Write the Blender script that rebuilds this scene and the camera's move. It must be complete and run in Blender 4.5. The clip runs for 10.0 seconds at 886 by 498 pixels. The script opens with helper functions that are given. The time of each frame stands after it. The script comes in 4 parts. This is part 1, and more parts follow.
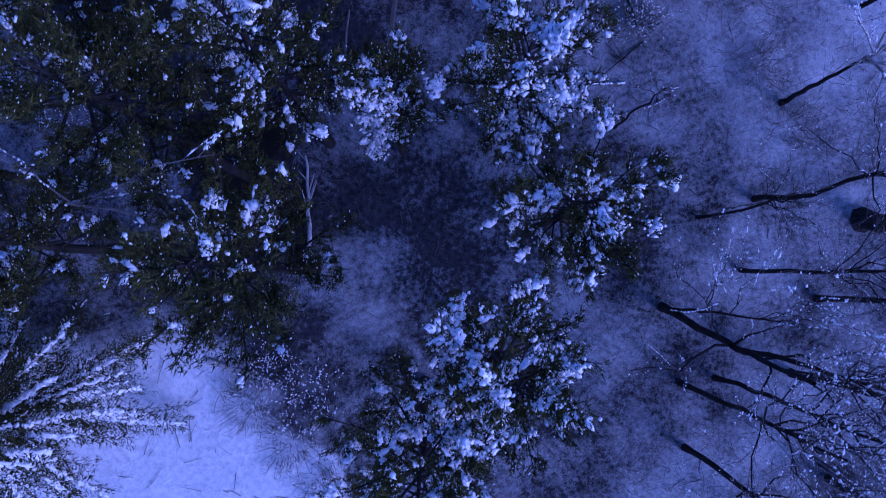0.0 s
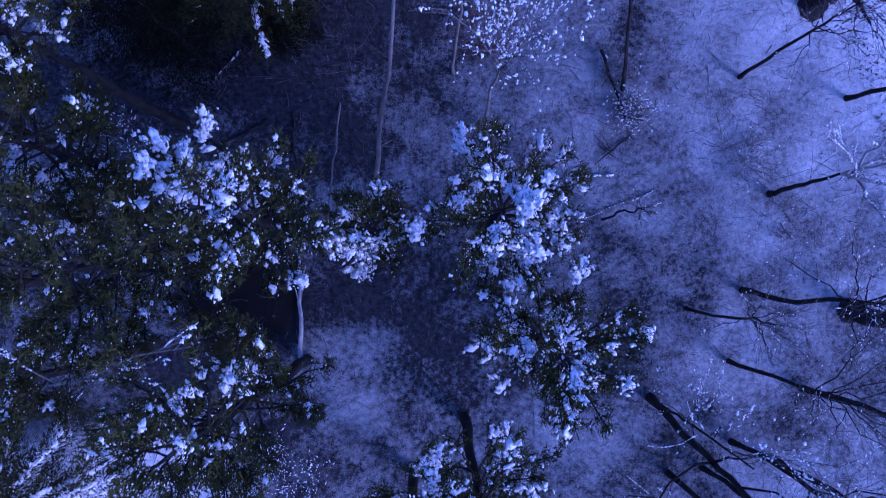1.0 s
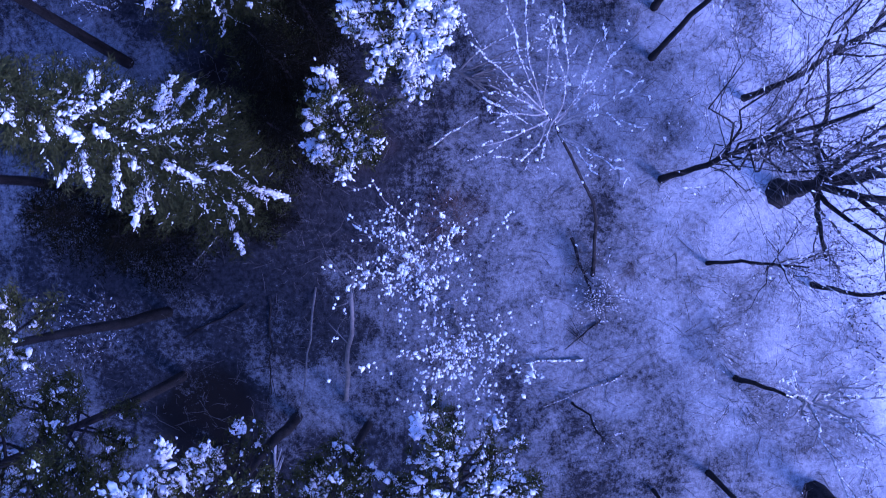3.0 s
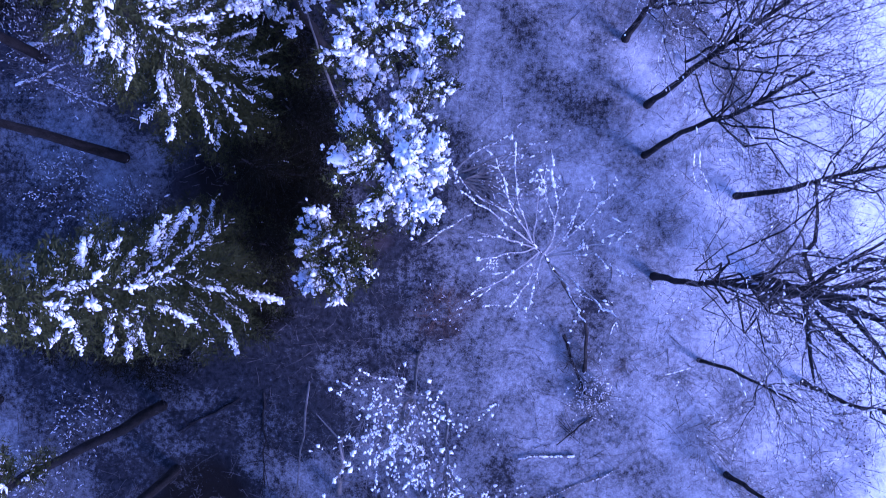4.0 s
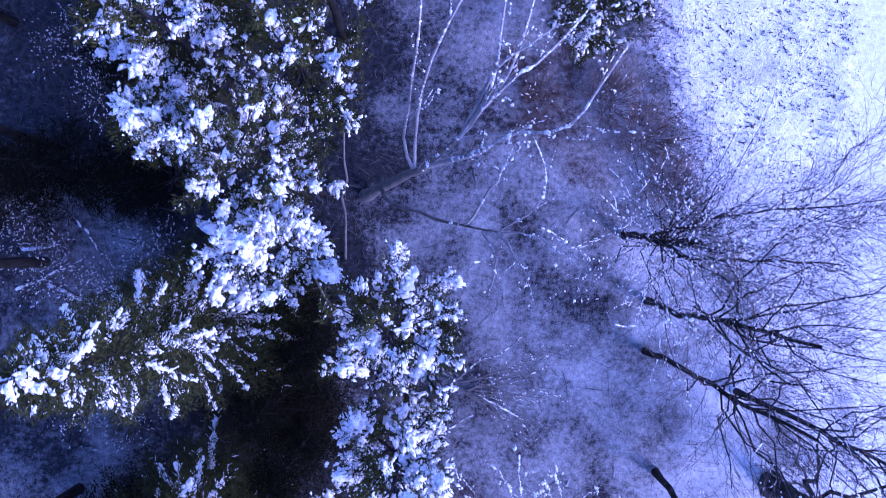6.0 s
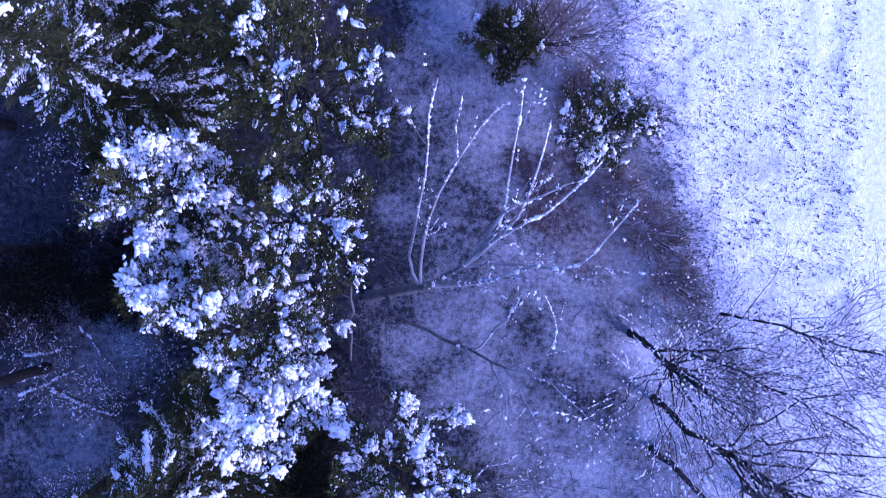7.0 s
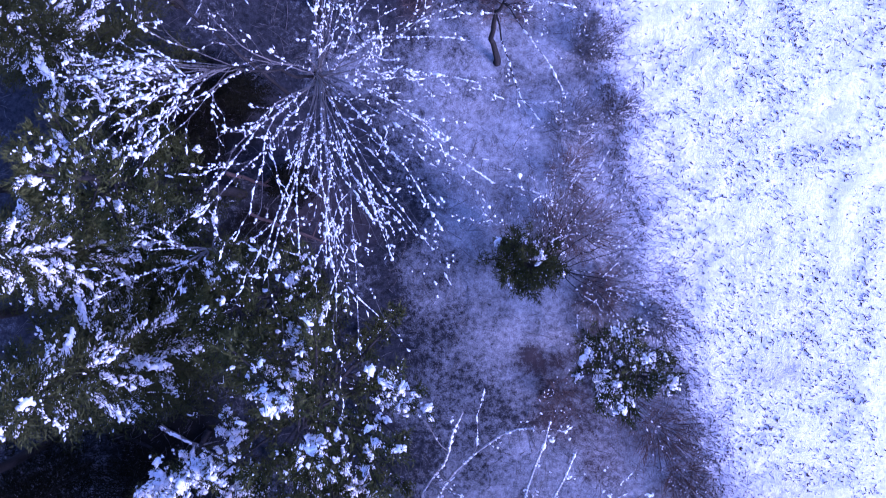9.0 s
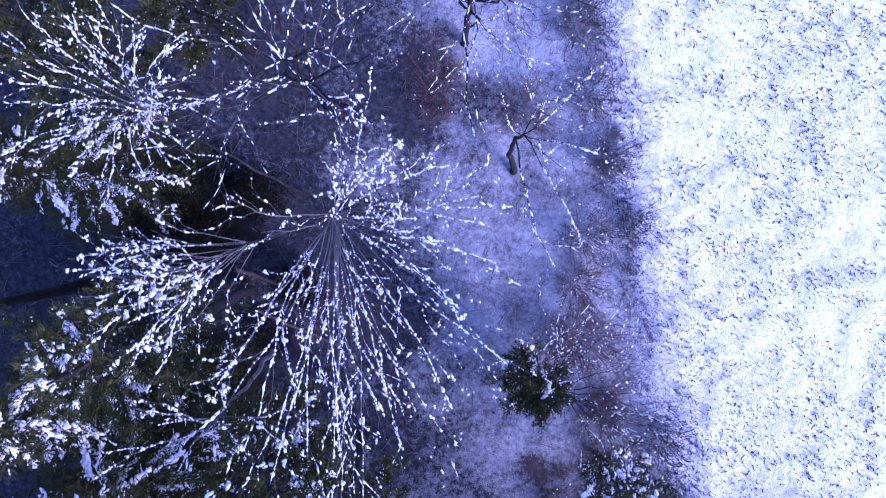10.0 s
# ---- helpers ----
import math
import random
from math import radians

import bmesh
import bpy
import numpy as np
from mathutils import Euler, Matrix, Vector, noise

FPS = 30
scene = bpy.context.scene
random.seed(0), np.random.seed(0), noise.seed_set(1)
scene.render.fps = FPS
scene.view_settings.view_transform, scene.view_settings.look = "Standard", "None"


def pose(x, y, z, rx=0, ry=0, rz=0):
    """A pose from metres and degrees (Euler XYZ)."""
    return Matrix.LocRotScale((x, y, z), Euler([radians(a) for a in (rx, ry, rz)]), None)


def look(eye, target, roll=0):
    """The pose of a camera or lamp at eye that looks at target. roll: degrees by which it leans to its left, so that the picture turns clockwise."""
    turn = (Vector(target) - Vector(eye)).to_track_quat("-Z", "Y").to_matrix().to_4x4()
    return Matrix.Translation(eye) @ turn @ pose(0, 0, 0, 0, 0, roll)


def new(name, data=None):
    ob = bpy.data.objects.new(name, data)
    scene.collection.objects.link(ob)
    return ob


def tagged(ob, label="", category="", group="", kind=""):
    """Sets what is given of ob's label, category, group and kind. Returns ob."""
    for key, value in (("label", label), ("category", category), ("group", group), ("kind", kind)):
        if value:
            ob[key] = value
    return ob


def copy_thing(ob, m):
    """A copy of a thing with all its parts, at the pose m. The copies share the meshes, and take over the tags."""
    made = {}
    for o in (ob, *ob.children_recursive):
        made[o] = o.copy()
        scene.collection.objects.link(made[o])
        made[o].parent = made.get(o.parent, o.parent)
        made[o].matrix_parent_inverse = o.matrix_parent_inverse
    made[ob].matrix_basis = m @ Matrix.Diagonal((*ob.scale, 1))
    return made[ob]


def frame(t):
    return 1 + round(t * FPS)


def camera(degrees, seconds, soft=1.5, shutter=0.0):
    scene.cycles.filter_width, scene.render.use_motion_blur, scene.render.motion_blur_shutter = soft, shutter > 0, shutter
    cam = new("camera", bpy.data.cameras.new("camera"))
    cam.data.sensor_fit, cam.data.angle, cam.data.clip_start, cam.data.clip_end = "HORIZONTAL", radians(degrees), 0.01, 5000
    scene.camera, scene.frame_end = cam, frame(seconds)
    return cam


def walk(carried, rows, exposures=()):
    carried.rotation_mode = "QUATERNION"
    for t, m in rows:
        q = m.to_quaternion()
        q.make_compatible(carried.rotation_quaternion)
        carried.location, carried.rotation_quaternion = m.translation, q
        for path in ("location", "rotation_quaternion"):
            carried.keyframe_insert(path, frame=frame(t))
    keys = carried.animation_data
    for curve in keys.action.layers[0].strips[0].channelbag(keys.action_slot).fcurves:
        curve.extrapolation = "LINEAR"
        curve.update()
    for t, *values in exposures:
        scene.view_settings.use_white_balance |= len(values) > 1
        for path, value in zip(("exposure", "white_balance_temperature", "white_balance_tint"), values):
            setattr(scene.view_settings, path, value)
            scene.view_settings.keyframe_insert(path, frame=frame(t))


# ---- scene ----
import functools

cam = camera(60.0, 10.0, 1.0, 0.2)
PATH = [
    (0.0, -0.011, -0.022, 29.041, 1.394, -0.777, 0.030),
    (0.5, 0.362, 1.804, 29.237, 1.188, -0.411, 0.023),
    (1.0, 0.722, 3.630, 29.460, 1.041, -0.089, 0.064),
    (1.5, 1.080, 5.475, 29.637, 0.934, 0.172, 0.122),
    (2.0, 1.395, 7.340, 29.839, 0.791, 0.244, 0.247),
    (2.5, 1.681, 9.268, 30.002, 0.502, 0.204, 0.211),
    (2.7, 1.778, 10.038, 30.067, 0.361, 0.183, 0.192),
    (3.8, 2.106, 14.193, 30.358, 0.261, 0.156, 0.422),
    (4.0, 2.157, 14.979, 30.383, 0.241, 0.203, 0.522),
    (4.5, 2.255, 16.971, 30.456, 0.094, 0.418, 0.744),
    (5.0, 2.253, 18.987, 30.460, -0.021, 0.479, 0.595),
    (5.5, 2.124, 21.039, 30.477, -0.095, 0.212, 0.224),
    (5.7, 2.065, 21.861, 30.478, -0.119, 0.111, 0.082),
    (6.8, 1.733, 26.349, 30.274, -0.431, -0.238, -0.735),
    (7.0, 1.668, 27.193, 30.243, -0.491, -0.302, -0.817),
    (7.5, 1.495, 29.314, 30.194, -0.852, -0.459, -0.975),
    (8.0, 1.287, 31.475, 30.081, -1.300, -0.599, -0.757),
    (8.5, 1.122, 33.609, 29.913, -1.910, -0.617, 0.013),
    (9.0, 0.966, 35.855, 29.731, -2.369, -0.522, 1.060),
    (9.5, 0.796, 38.169, 29.536, -2.928, -0.327, 2.365),
    (10.0, 0.542, 40.478, 29.335, -3.507, -0.113, 3.932),
]
EXPOSURES = [(0.0, -0.66, 4060, 62), (1.0, -0.18, 4100, 62), (2.5, 0.36, 4210, 63), (5.0, 0.92, 4400, 63), (7.5, 0.84, 4500, 64), (9.0, 0.98, 4610, 64), (10.0, 1.07, 4710, 64)]
walk(cam, [(t, pose(x, y, z, rx, ry, rz)) for t, x, y, z, rx, ry, rz in PATH], EXPOSURES)

# ---------- light ----------
SUN_ELEVATION, SUN_FROM = 32.0, -35.0  # degrees above the horizon; degrees from the x axis towards y
world = bpy.data.worlds.new("winter_sky")
scene.world = world
world.use_nodes = True
wn = world.node_tree.nodes
sky = wn.new("ShaderNodeTexSky")
sky.sky_type = "NISHITA"
sky.sun_disc = False
sky.sun_elevation = radians(SUN_ELEVATION)
sky.sun_rotation = radians(90.0 - SUN_FROM)
sky.air_density, sky.dust_density, sky.ozone_density = 1.6, 0.6, 3.0
wn["Background"].inputs["Strength"].default_value = 0.15
world.node_tree.links.new(sky.outputs["Color"], wn["Background"].inputs["Color"])

sun = new("sun", bpy.data.lights.new("sun", "SUN"))
sun.data.energy, sun.data.angle, sun.data.color = 2.5, radians(24.0), (1.0, 0.91, 0.8)
sun.matrix_world = look((60 * math.cos(radians(SUN_FROM)), 60 * math.sin(radians(SUN_FROM)), 60 * math.tan(radians(SUN_ELEVATION))), (0, 0, 0))


# ---------- materials ----------
def material(name, low, high, scale=6.0, rough=0.8, bump=0.3, fine=60.0, spread=(0.35, 0.65), stretch=(1, 1, 1), island=False, gloss=0.25):
    """Two-scale mottled surface between two colours, with a fine relief."""
    m = bpy.data.materials.new(name)
    m.use_nodes = True
    nt = m.node_tree
    n, ln = nt.nodes, nt.links
    b = n["Principled BSDF"]
    b.inputs["Roughness"].default_value = rough
    b.inputs["Specular IOR Level"].default_value = gloss
    geo = n.new("ShaderNodeNewGeometry")
    mp = n.new("ShaderNodeMapping")
    mp.inputs["Scale"].default_value = stretch
    ln.new(geo.outputs["Position"], mp.inputs["Vector"])
    big = n.new("ShaderNodeTexNoise")
    big.inputs["Scale"].default_value, big.inputs["Detail"].default_value = scale, 5.0
    small = n.new("ShaderNodeTexNoise")
    small.inputs["Scale"].default_value, small.inputs["Detail"].default_value = fine, 3.0
    for t in (big, small):
        ln.new(mp.outputs["Vector"], t.inputs["Vector"])
    mixf = n.new("ShaderNodeMath")
    mixf.operation = "MULTIPLY_ADD"
    mixf.inputs[1].default_value = 0.35
    ln.new(small.outputs["Fac"], mixf.inputs[0])
    half = n.new("ShaderNodeMath")
    half.operation = "MULTIPLY_ADD"
    half.inputs[1].default_value = 0.65
    half.inputs[2].default_value = 0.0
    ln.new(big.outputs["Fac"], half.inputs[0])
    ln.new(half.outputs[0], mixf.inputs[2])
    fac = mixf.outputs[0]
    if island:
        isl = n.new("ShaderNodeMath")
        isl.operation = "MULTIPLY_ADD"
        isl.inputs[1].default_value = 0.3
        ln.new(geo.outputs["Random Per Island"], isl.inputs[0])
        sub = n.new("ShaderNodeMath")
        sub.operation = "SUBTRACT"
        sub.inputs[1].default_value = 0.15
        ln.new(fac, sub.inputs[0])
        ln.new(sub.outputs[0], isl.inputs[2])
        fac = isl.outputs[0]
    ramp = n.new("ShaderNodeValToRGB")
    ramp.color_ramp.elements[0].position, ramp.color_ramp.elements[1].position = spread
    ramp.color_ramp.elements[0].color, ramp.color_ramp.elements[1].color = (*low, 1), (*high, 1)
    ln.new(fac, ramp.inputs["Fac"])
    ln.new(ramp.outputs["Color"], b.inputs["Base Color"])
    bp = n.new("ShaderNodeBump")
    bp.inputs["Strength"].default_value, bp.inputs["Distance"].default_value = bump, 0.02
    ln.new(small.outputs["Fac"], bp.inputs["Height"])
    ln.new(bp.outputs["Normal"], b.inputs["Normal"])
    return m


SNOW = material("snow", (0.85, 0.86, 0.88), (0.95, 0.95, 0.955), 3.0, 0.6, 0.7, 28.0)
PINE = material("pine_needles", (0.022, 0.027, 0.008), (0.082, 0.087, 0.026), 1.2, 0.7, 0.1, 20.0, (0.3, 0.7), island=True, gloss=0.06)
SPRUCE = material("spruce_needles", (0.015, 0.019, 0.006), (0.056, 0.06, 0.019), 1.5, 0.7, 0.1, 20.0, (0.3, 0.7), island=True, gloss=0.06)
# shaded copy of the spruce needles: deep shade put into the colour
SHADED_SPRUCE = material("shaded_spruce_needles", (0.004, 0.0045, 0.0025), (0.009, 0.009, 0.004), 1.5, 0.8, 0.1, 20.0, (0.3, 0.7), island=True, gloss=0.06)
BARK = material("dark_bark", (0.012, 0.0112, 0.011), (0.042, 0.038, 0.036), 5.0, 0.9, 0.8, 40.0, stretch=(1, 1, 0.25), gloss=0.06)
GREY_BARK = material("grey_bark", (0.1, 0.092, 0.086), (0.22, 0.205, 0.19), 5.0, 0.85, 0.6, 40.0, stretch=(1, 1, 0.25))
PALE_BARK = material("pale_bark", (0.2, 0.19, 0.18), (0.5, 0.48, 0.46), 3.0, 0.8, 0.5, 30.0, stretch=(1, 1, 0.4))
TWIG = material("twig_bark", (0.05, 0.045, 0.044), (0.165, 0.15, 0.142), 4.0, 0.85, 0.3, 60.0)
BROWN = material("brown_twigs", (0.08, 0.05, 0.04), (0.17, 0.112, 0.088), 3.0, 0.85, 0.3, 60.0, island=True)
STUBBLE = material("stubble_straw", (0.03, 0.026, 0.022), (0.11, 0.09, 0.065), 3.0, 0.8, 0.3, 60.0, island=True)


def ground_material():
    m = bpy.data.materials.new("forest_floor_and_snow")
    m.use_nodes = True
    n, ln = m.node_tree.nodes, m.node_tree.links
    b = n["Principled BSDF"]
    b.inputs["Roughness"].default_value = 0.75
    b.inputs["Specular IOR Level"].default_value = 0.06
    geo = n.new("ShaderNodeNewGeometry")
    cover = n.new("ShaderNodeAttribute")
    cover.attribute_name = "snow_and_shade"
    earth = n.new("ShaderNodeAttribute")
    earth.attribute_name = "leaf_litter"
    shade_mask = n.new("ShaderNodeAttribute")
    shade_mask.attribute_name = "floor_shade"

    def noise_at(scale, detail, rough=0.6):
        t = n.new("ShaderNodeTexNoise")
        t.inputs["Scale"].default_value, t.inputs["Detail"].default_value, t.inputs["Roughness"].default_value = scale, detail, rough
        ln.new(geo.outputs["Position"], t.inputs["Vector"])
        return t.outputs["Fac"]

    def math_node(op, a, c, d=None):
        k = n.new("ShaderNodeMath")
        k.operation = op
        for i, v in enumerate((a, c, d)):
            if v is None:
                continue
            if isinstance(v, (int, float)):
                k.inputs[i].default_value = v
            else:
                ln.new(v, k.inputs[i])
        return k.outputs[0]

    patches, grain, specks = noise_at(0.55, 6.0, 0.65), noise_at(4.5, 5.0, 0.7), noise_at(17.0, 4.0, 0.7)
    mixed = math_node("ADD", math_node("MULTIPLY", patches, 0.8), math_node("ADD", math_node("MULTIPLY", grain, 0.85), math_node("MULTIPLY", specks, 0.7)))
    # the cover moves the threshold of the mixed relief
    level = math_node("MULTIPLY_ADD", cover.outputs["Fac"], 1.1, math_node("SUBTRACT", mixed, 1.71))
    ramp = n.new("ShaderNodeMapRange")
    ramp.inputs["From Min"].default_value, ramp.inputs["From Max"].default_value = -0.4, 0.4
    ramp.clamp = True
    ln.new(level, ramp.inputs["Value"])
    litter = n.new("ShaderNodeValToRGB")
    litter.color_ramp.elements[0].color, litter.color_ramp.elements[1].color = (0.017, 0.0175, 0.02, 1), (0.066, 0.066, 0.073, 1)
    litter.color_ramp.elements[0].position, litter.color_ramp.elements[1].position = 0.35, 0.7
    ln.new(grain, litter.inputs["Fac"])
    brown = n.new("ShaderNodeMix")
    brown.data_type = "RGBA"
    brown.inputs[7].default_value = (0.066, 0.048, 0.046, 1)
    ln.new(earth.outputs["Fac"], brown.inputs[0])
    ln.new(litter.outputs["Color"], brown.inputs[6])
    # near-black mix that paints the conifers' shade into the floor colour
    shaded_floor = n.new("ShaderNodeMix")
    shaded_floor.data_type = "RGBA"
    shaded_floor.inputs[7].default_value = (0.012, 0.0105, 0.009, 1)
    ln.new(shade_mask.outputs["Fac"], shaded_floor.inputs[0])
    ln.new(brown.outputs[2], shaded_floor.inputs[6])
    # the ramp's grey end stands in for shading on the snow clods
    snow = n.new("ShaderNodeValToRGB")
    snow.color_ramp.elements[0].color, snow.color_ramp.elements[1].color = (0.6, 0.61, 0.64, 1), (0.9, 0.9, 0.91, 1)
    snow.color_ramp.elements[0].position, snow.color_ramp.elements[1].position = 0.3, 0.6
    ln.new(grain, snow.inputs["Fac"])
    # a thin dusting over the litter in the wood, deep snow in the open
    deep = n.new("ShaderNodeMapRange")
    deep.inputs["From Min"].default_value, deep.inputs["From Max"].default_value = 0.6, 0.95
    ln.new(cover.outputs["Fac"], deep.inputs["Value"])
    dust = n.new("ShaderNodeMix")
    dust.data_type = "RGBA"
    dust.inputs[6].default_value = (0.57, 0.58, 0.6, 1)
    ln.new(deep.outputs["Result"], dust.inputs[0])
    ln.new(snow.outputs["Color"], dust.inputs[7])
    mix = n.new("ShaderNodeMix")
    mix.data_type = "RGBA"
    ln.new(ramp.outputs["Result"], mix.inputs[0])
    ln.new(shaded_floor.outputs[2], mix.inputs[6])
    ln.new(dust.outputs[2], mix.inputs[7])
    ln.new(mix.outputs[2], b.inputs["Base Color"])
    bp = n.new("ShaderNodeBump")
    bp.inputs["Strength"].default_value, bp.inputs["Distance"].default_value = 0.8, 0.1
    ln.new(math_node("ADD", grain, specks), bp.inputs["Height"])
    ln.new(bp.outputs["Normal"], b.inputs["Normal"])
    return m


GROUND = ground_material()


# ---------- mesh helpers ----------
class Buf:
    """Collects vertices and faces of one mesh."""

    def __init__(self):
        self.v, self.f3, self.f4, self.n, self.stems = [], [], [], 0, {}

    def add(self, verts, faces):
        faces = np.asarray(faces)
        (self.f3 if faces.shape[1] == 3 else self.f4).append(faces + self.n)
        self.v.append(np.asarray(verts, float))
        self.n += len(verts)

    def mesh(self, name, mat, smooth=True):
        for (k, sides), rows in self.stems.items():
            self.add(*stems_of(rows, k, sides))
        self.stems = {}
        me = bpy.data.meshes.new(name)
        v = np.concatenate(self.v) if self.v else np.zeros((0, 3))
        f3 = np.concatenate(self.f3) if self.f3 else np.zeros((0, 3), int)
        f4 = np.concatenate(self.f4) if self.f4 else np.zeros((0, 4), int)
        me.vertices.add(len(v))
        me.vertices.foreach_set("co", v.ravel())
        loops = np.concatenate([f3.ravel(), f4.ravel()]).astype(np.int32)
        me.loops.add(len(loops))
        me.loops.foreach_set("vertex_index", loops)
        sizes = np.concatenate([np.full(len(f3), 3), np.full(len(f4), 4)])
        me.polygons.add(len(sizes))
        me.polygons.foreach_set("loop_start", (np.cumsum(sizes) - sizes).astype(np.int32))
        me.polygons.foreach_set("use_smooth", np.full(len(sizes), smooth))
        me.update(calc_edges=True)
        me.materials.append(mat)
        return me


def part(name, buf, mat, parent, label="", smooth=True, kind=""):
    ob = new(name, buf.mesh(name, mat, smooth))
    if parent:
        ob.parent = parent
    return tagged(ob, label, kind=kind)


def tube(buf, pts, radii, sides=5):
    """A round stem along pts; laid up by kind and built together in Buf.mesh."""
    buf.stems.setdefault((len(pts), sides), []).append((pts, radii))


def stems_of(rows, k, sides):
    pts = np.array([np.asarray(p, float) for p, _ in rows])
    radii = np.array([np.asarray(r, float) for _, r in rows])
    tan = np.gradient(pts, axis=1)
    tan /= np.linalg.norm(tan, axis=2, keepdims=True) + 1e-9
    upright = np.abs(tan.mean(1)[:, 2]) > 0.8 * np.linalg.norm(tan.mean(1), axis=1)
    ref = np.where(upright[:, None], np.array([[1.0, 0, 0]]), np.array([[0, 0, 1.0]]))[:, None]
    u = np.cross(tan, ref)
    u /= np.linalg.norm(u, axis=2, keepdims=True) + 1e-9
    w = np.cross(tan, u)
    a = np.arange(sides) * 2 * math.pi / sides
    ring = u[:, :, None] * np.cos(a)[None, None, :, None] + w[:, :, None] * np.sin(a)[None, None, :, None]
    verts = (pts[:, :, None] + ring * radii[:, :, None, None]).reshape(-1, 3)
    i = np.arange(k - 1)[:, None] * sides
    j = np.arange(sides)[None]
    q = np.stack([i + j, i + (j + 1) % sides, i + sides + (j + 1) % sides, i + sides + j], -1).reshape(-1, 4)
    q = (q[None] + (np.arange(len(rows)) * k * sides)[:, None, None]).reshape(-1, 4)
    return verts, q


def lerp(pts, q):
    """The point at the part q of a course of evenly spaced points."""
    g = min(max(q, 0.0), 1.0) * (len(pts) - 1)
    i = min(int(g), len(pts) - 2)
    return pts[i] + (pts[i + 1] - pts[i]) * (g - i)


def ball(level):
    bm = bmesh.new()
    bmesh.ops.create_icosphere(bm, subdivisions=level, radius=1.0)
    v = np.array([tuple(p.co) for p in bm.verts])
    f = np.array([[p.index for p in q.verts] for q in bm.faces])
    bm.free()
    return v, f


BALL1, BALL2 = ball(1), ball(2)
GRAIN = (np.array([(1, 0, 0), (0, 1, 0), (-1, 0, 0), (0, -1, 0), (0, 0, 1), (0, 0, -1)], float), np.array([(0, 1, 4), (1, 2, 4), (2, 3, 4), (3, 0, 4), (1, 0, 5), (2, 1, 5), (3, 2, 5), (0, 3, 5)]))


def turns(rng, k):
    """k random turns about z as matrices."""
    a = rng.uniform(0, 2 * math.pi, k)
    m = np.zeros((k, 3, 3))
    m[:, 0, 0], m[:, 0, 1], m[:, 1, 0], m[:, 1, 1], m[:, 2, 2] = np.cos(a), -np.sin(a), np.sin(a), np.cos(a), 1
    return m


def lumps(buf, rng, centres, sizes, flat=0.55, shape=BALL2, axes=None, longer=1.0):
    """Uneven lumps of snow; axes are the directions that they are drawn out along."""
    centres, sizes = np.asarray(centres, float), np.asarray(sizes, float)
    if not len(centres):
        return
    v, f = shape
    k = len(centres)
    wob = 1 + rng.normal(0, 0.33, (k, len(v), 1))
    p = v[None] * wob
    p[:, :, 2] *= flat
    p[:, :, 0] *= longer if np.isscalar(longer) else longer[:, None]
    if axes is None:
        m = turns(rng, k)
    else:
        d = np.asarray(axes, float)
        d = d / (np.linalg.norm(d, axis=1, keepdims=True) + 1e-9)
        side = np.cross(np.array([0, 0, 1.0]), d)
        side /= np.linalg.norm(side, axis=1, keepdims=True) + 1e-9
        m = np.stack([d, side, np.cross(d, side)], -1)
    p = np.einsum("kij,knj->kni", m, p) * sizes[:, None, None] + centres[:, None]
    faces = (f[None] + (np.arange(k) * len(v))[:, None, None]).reshape(-1, 3)
    buf.add(p.reshape(-1, 3), faces)


def needles(buf, rng, centres, aims, length, width, count):
    """Brushes of needles: count thin blades round each centre, spread about its aim."""
    centres, aims = np.asarray(centres, float), np.asarray(aims, float)
    k = len(centres)
    if not k:
        return
    d = aims[:, None] + rng.normal(0, 0.55, (k, count, 3))
    d /= np.linalg.norm(d, axis=2, keepdims=True) + 1e-9
    ln = length * rng.uniform(0.6, 1.25, (k, count, 1))
    start = centres[:, None] + rng.normal(0, 0.05, (k, count, 3))
    side = np.cross(d, rng.normal(0, 1, (k, count, 3)))
    side /= np.linalg.norm(side, axis=2, keepdims=True) + 1e-9
    w = width * rng.uniform(0.7, 1.3, (k, count, 1))
    v = np.stack([start - side * w, start + side * w, start + d * ln], 2).reshape(-1, 3)
    buf.add(v, np.arange(len(v)).reshape(-1, 3))


@functools.lru_cache(None)
def lattice(seed):
    return np.random.RandomState(seed).rand(256, 256)


def lattice_noise(x, y, scale, seed):
    """Smooth value noise between 0 and 1."""
    g = lattice(seed)
    fx, fy = x / scale + 1000, y / scale + 1000
    ix, iy = np.floor(fx).astype(int), np.floor(fy).astype(int)
    tx, ty = fx - ix, fy - iy
    tx, ty = tx * tx * (3 - 2 * tx), ty * ty * (3 - 2 * ty)
    at = lambda a, c: g[a % 256, c % 256]
    return (at(ix, iy) * (1 - tx) + at(ix + 1, iy) * tx) * (1 - ty) + (at(ix, iy + 1) * (1 - tx) + at(ix + 1, iy + 1) * tx) * ty


def field_edge(y):
    """x at which the wood ends and the field begins."""
    return np.interp(y, [-200, -20, 3, 10, 16, 23, 29.4, 36, 41, 49, 80, 300], [80, 24, 20, 17.5, 15.2, 12.8, 10.6, 8.7, 7.3, 5.8, 0, -50])


def meadow_edge(x):
    """y below which the open meadow lies."""
    return np.interp(x, [-60, -17, -12.8, -9.3, -8.1, -6.1, -3.5, 0, 20], [7, -2.5, -4.1, -2.8, -4.3, -5.8, -7.9, -28, -60])


# ---------- ground ----------
def axis_steps(lo, hi, step, reach):
    far = np.array([4.0, 10, 25, 60, 150, 400, 1000, 2500])
    return np.concatenate([(lo - far[far < reach * 10])[::-1], np.arange(lo, hi + 1e-6, step), hi + far])


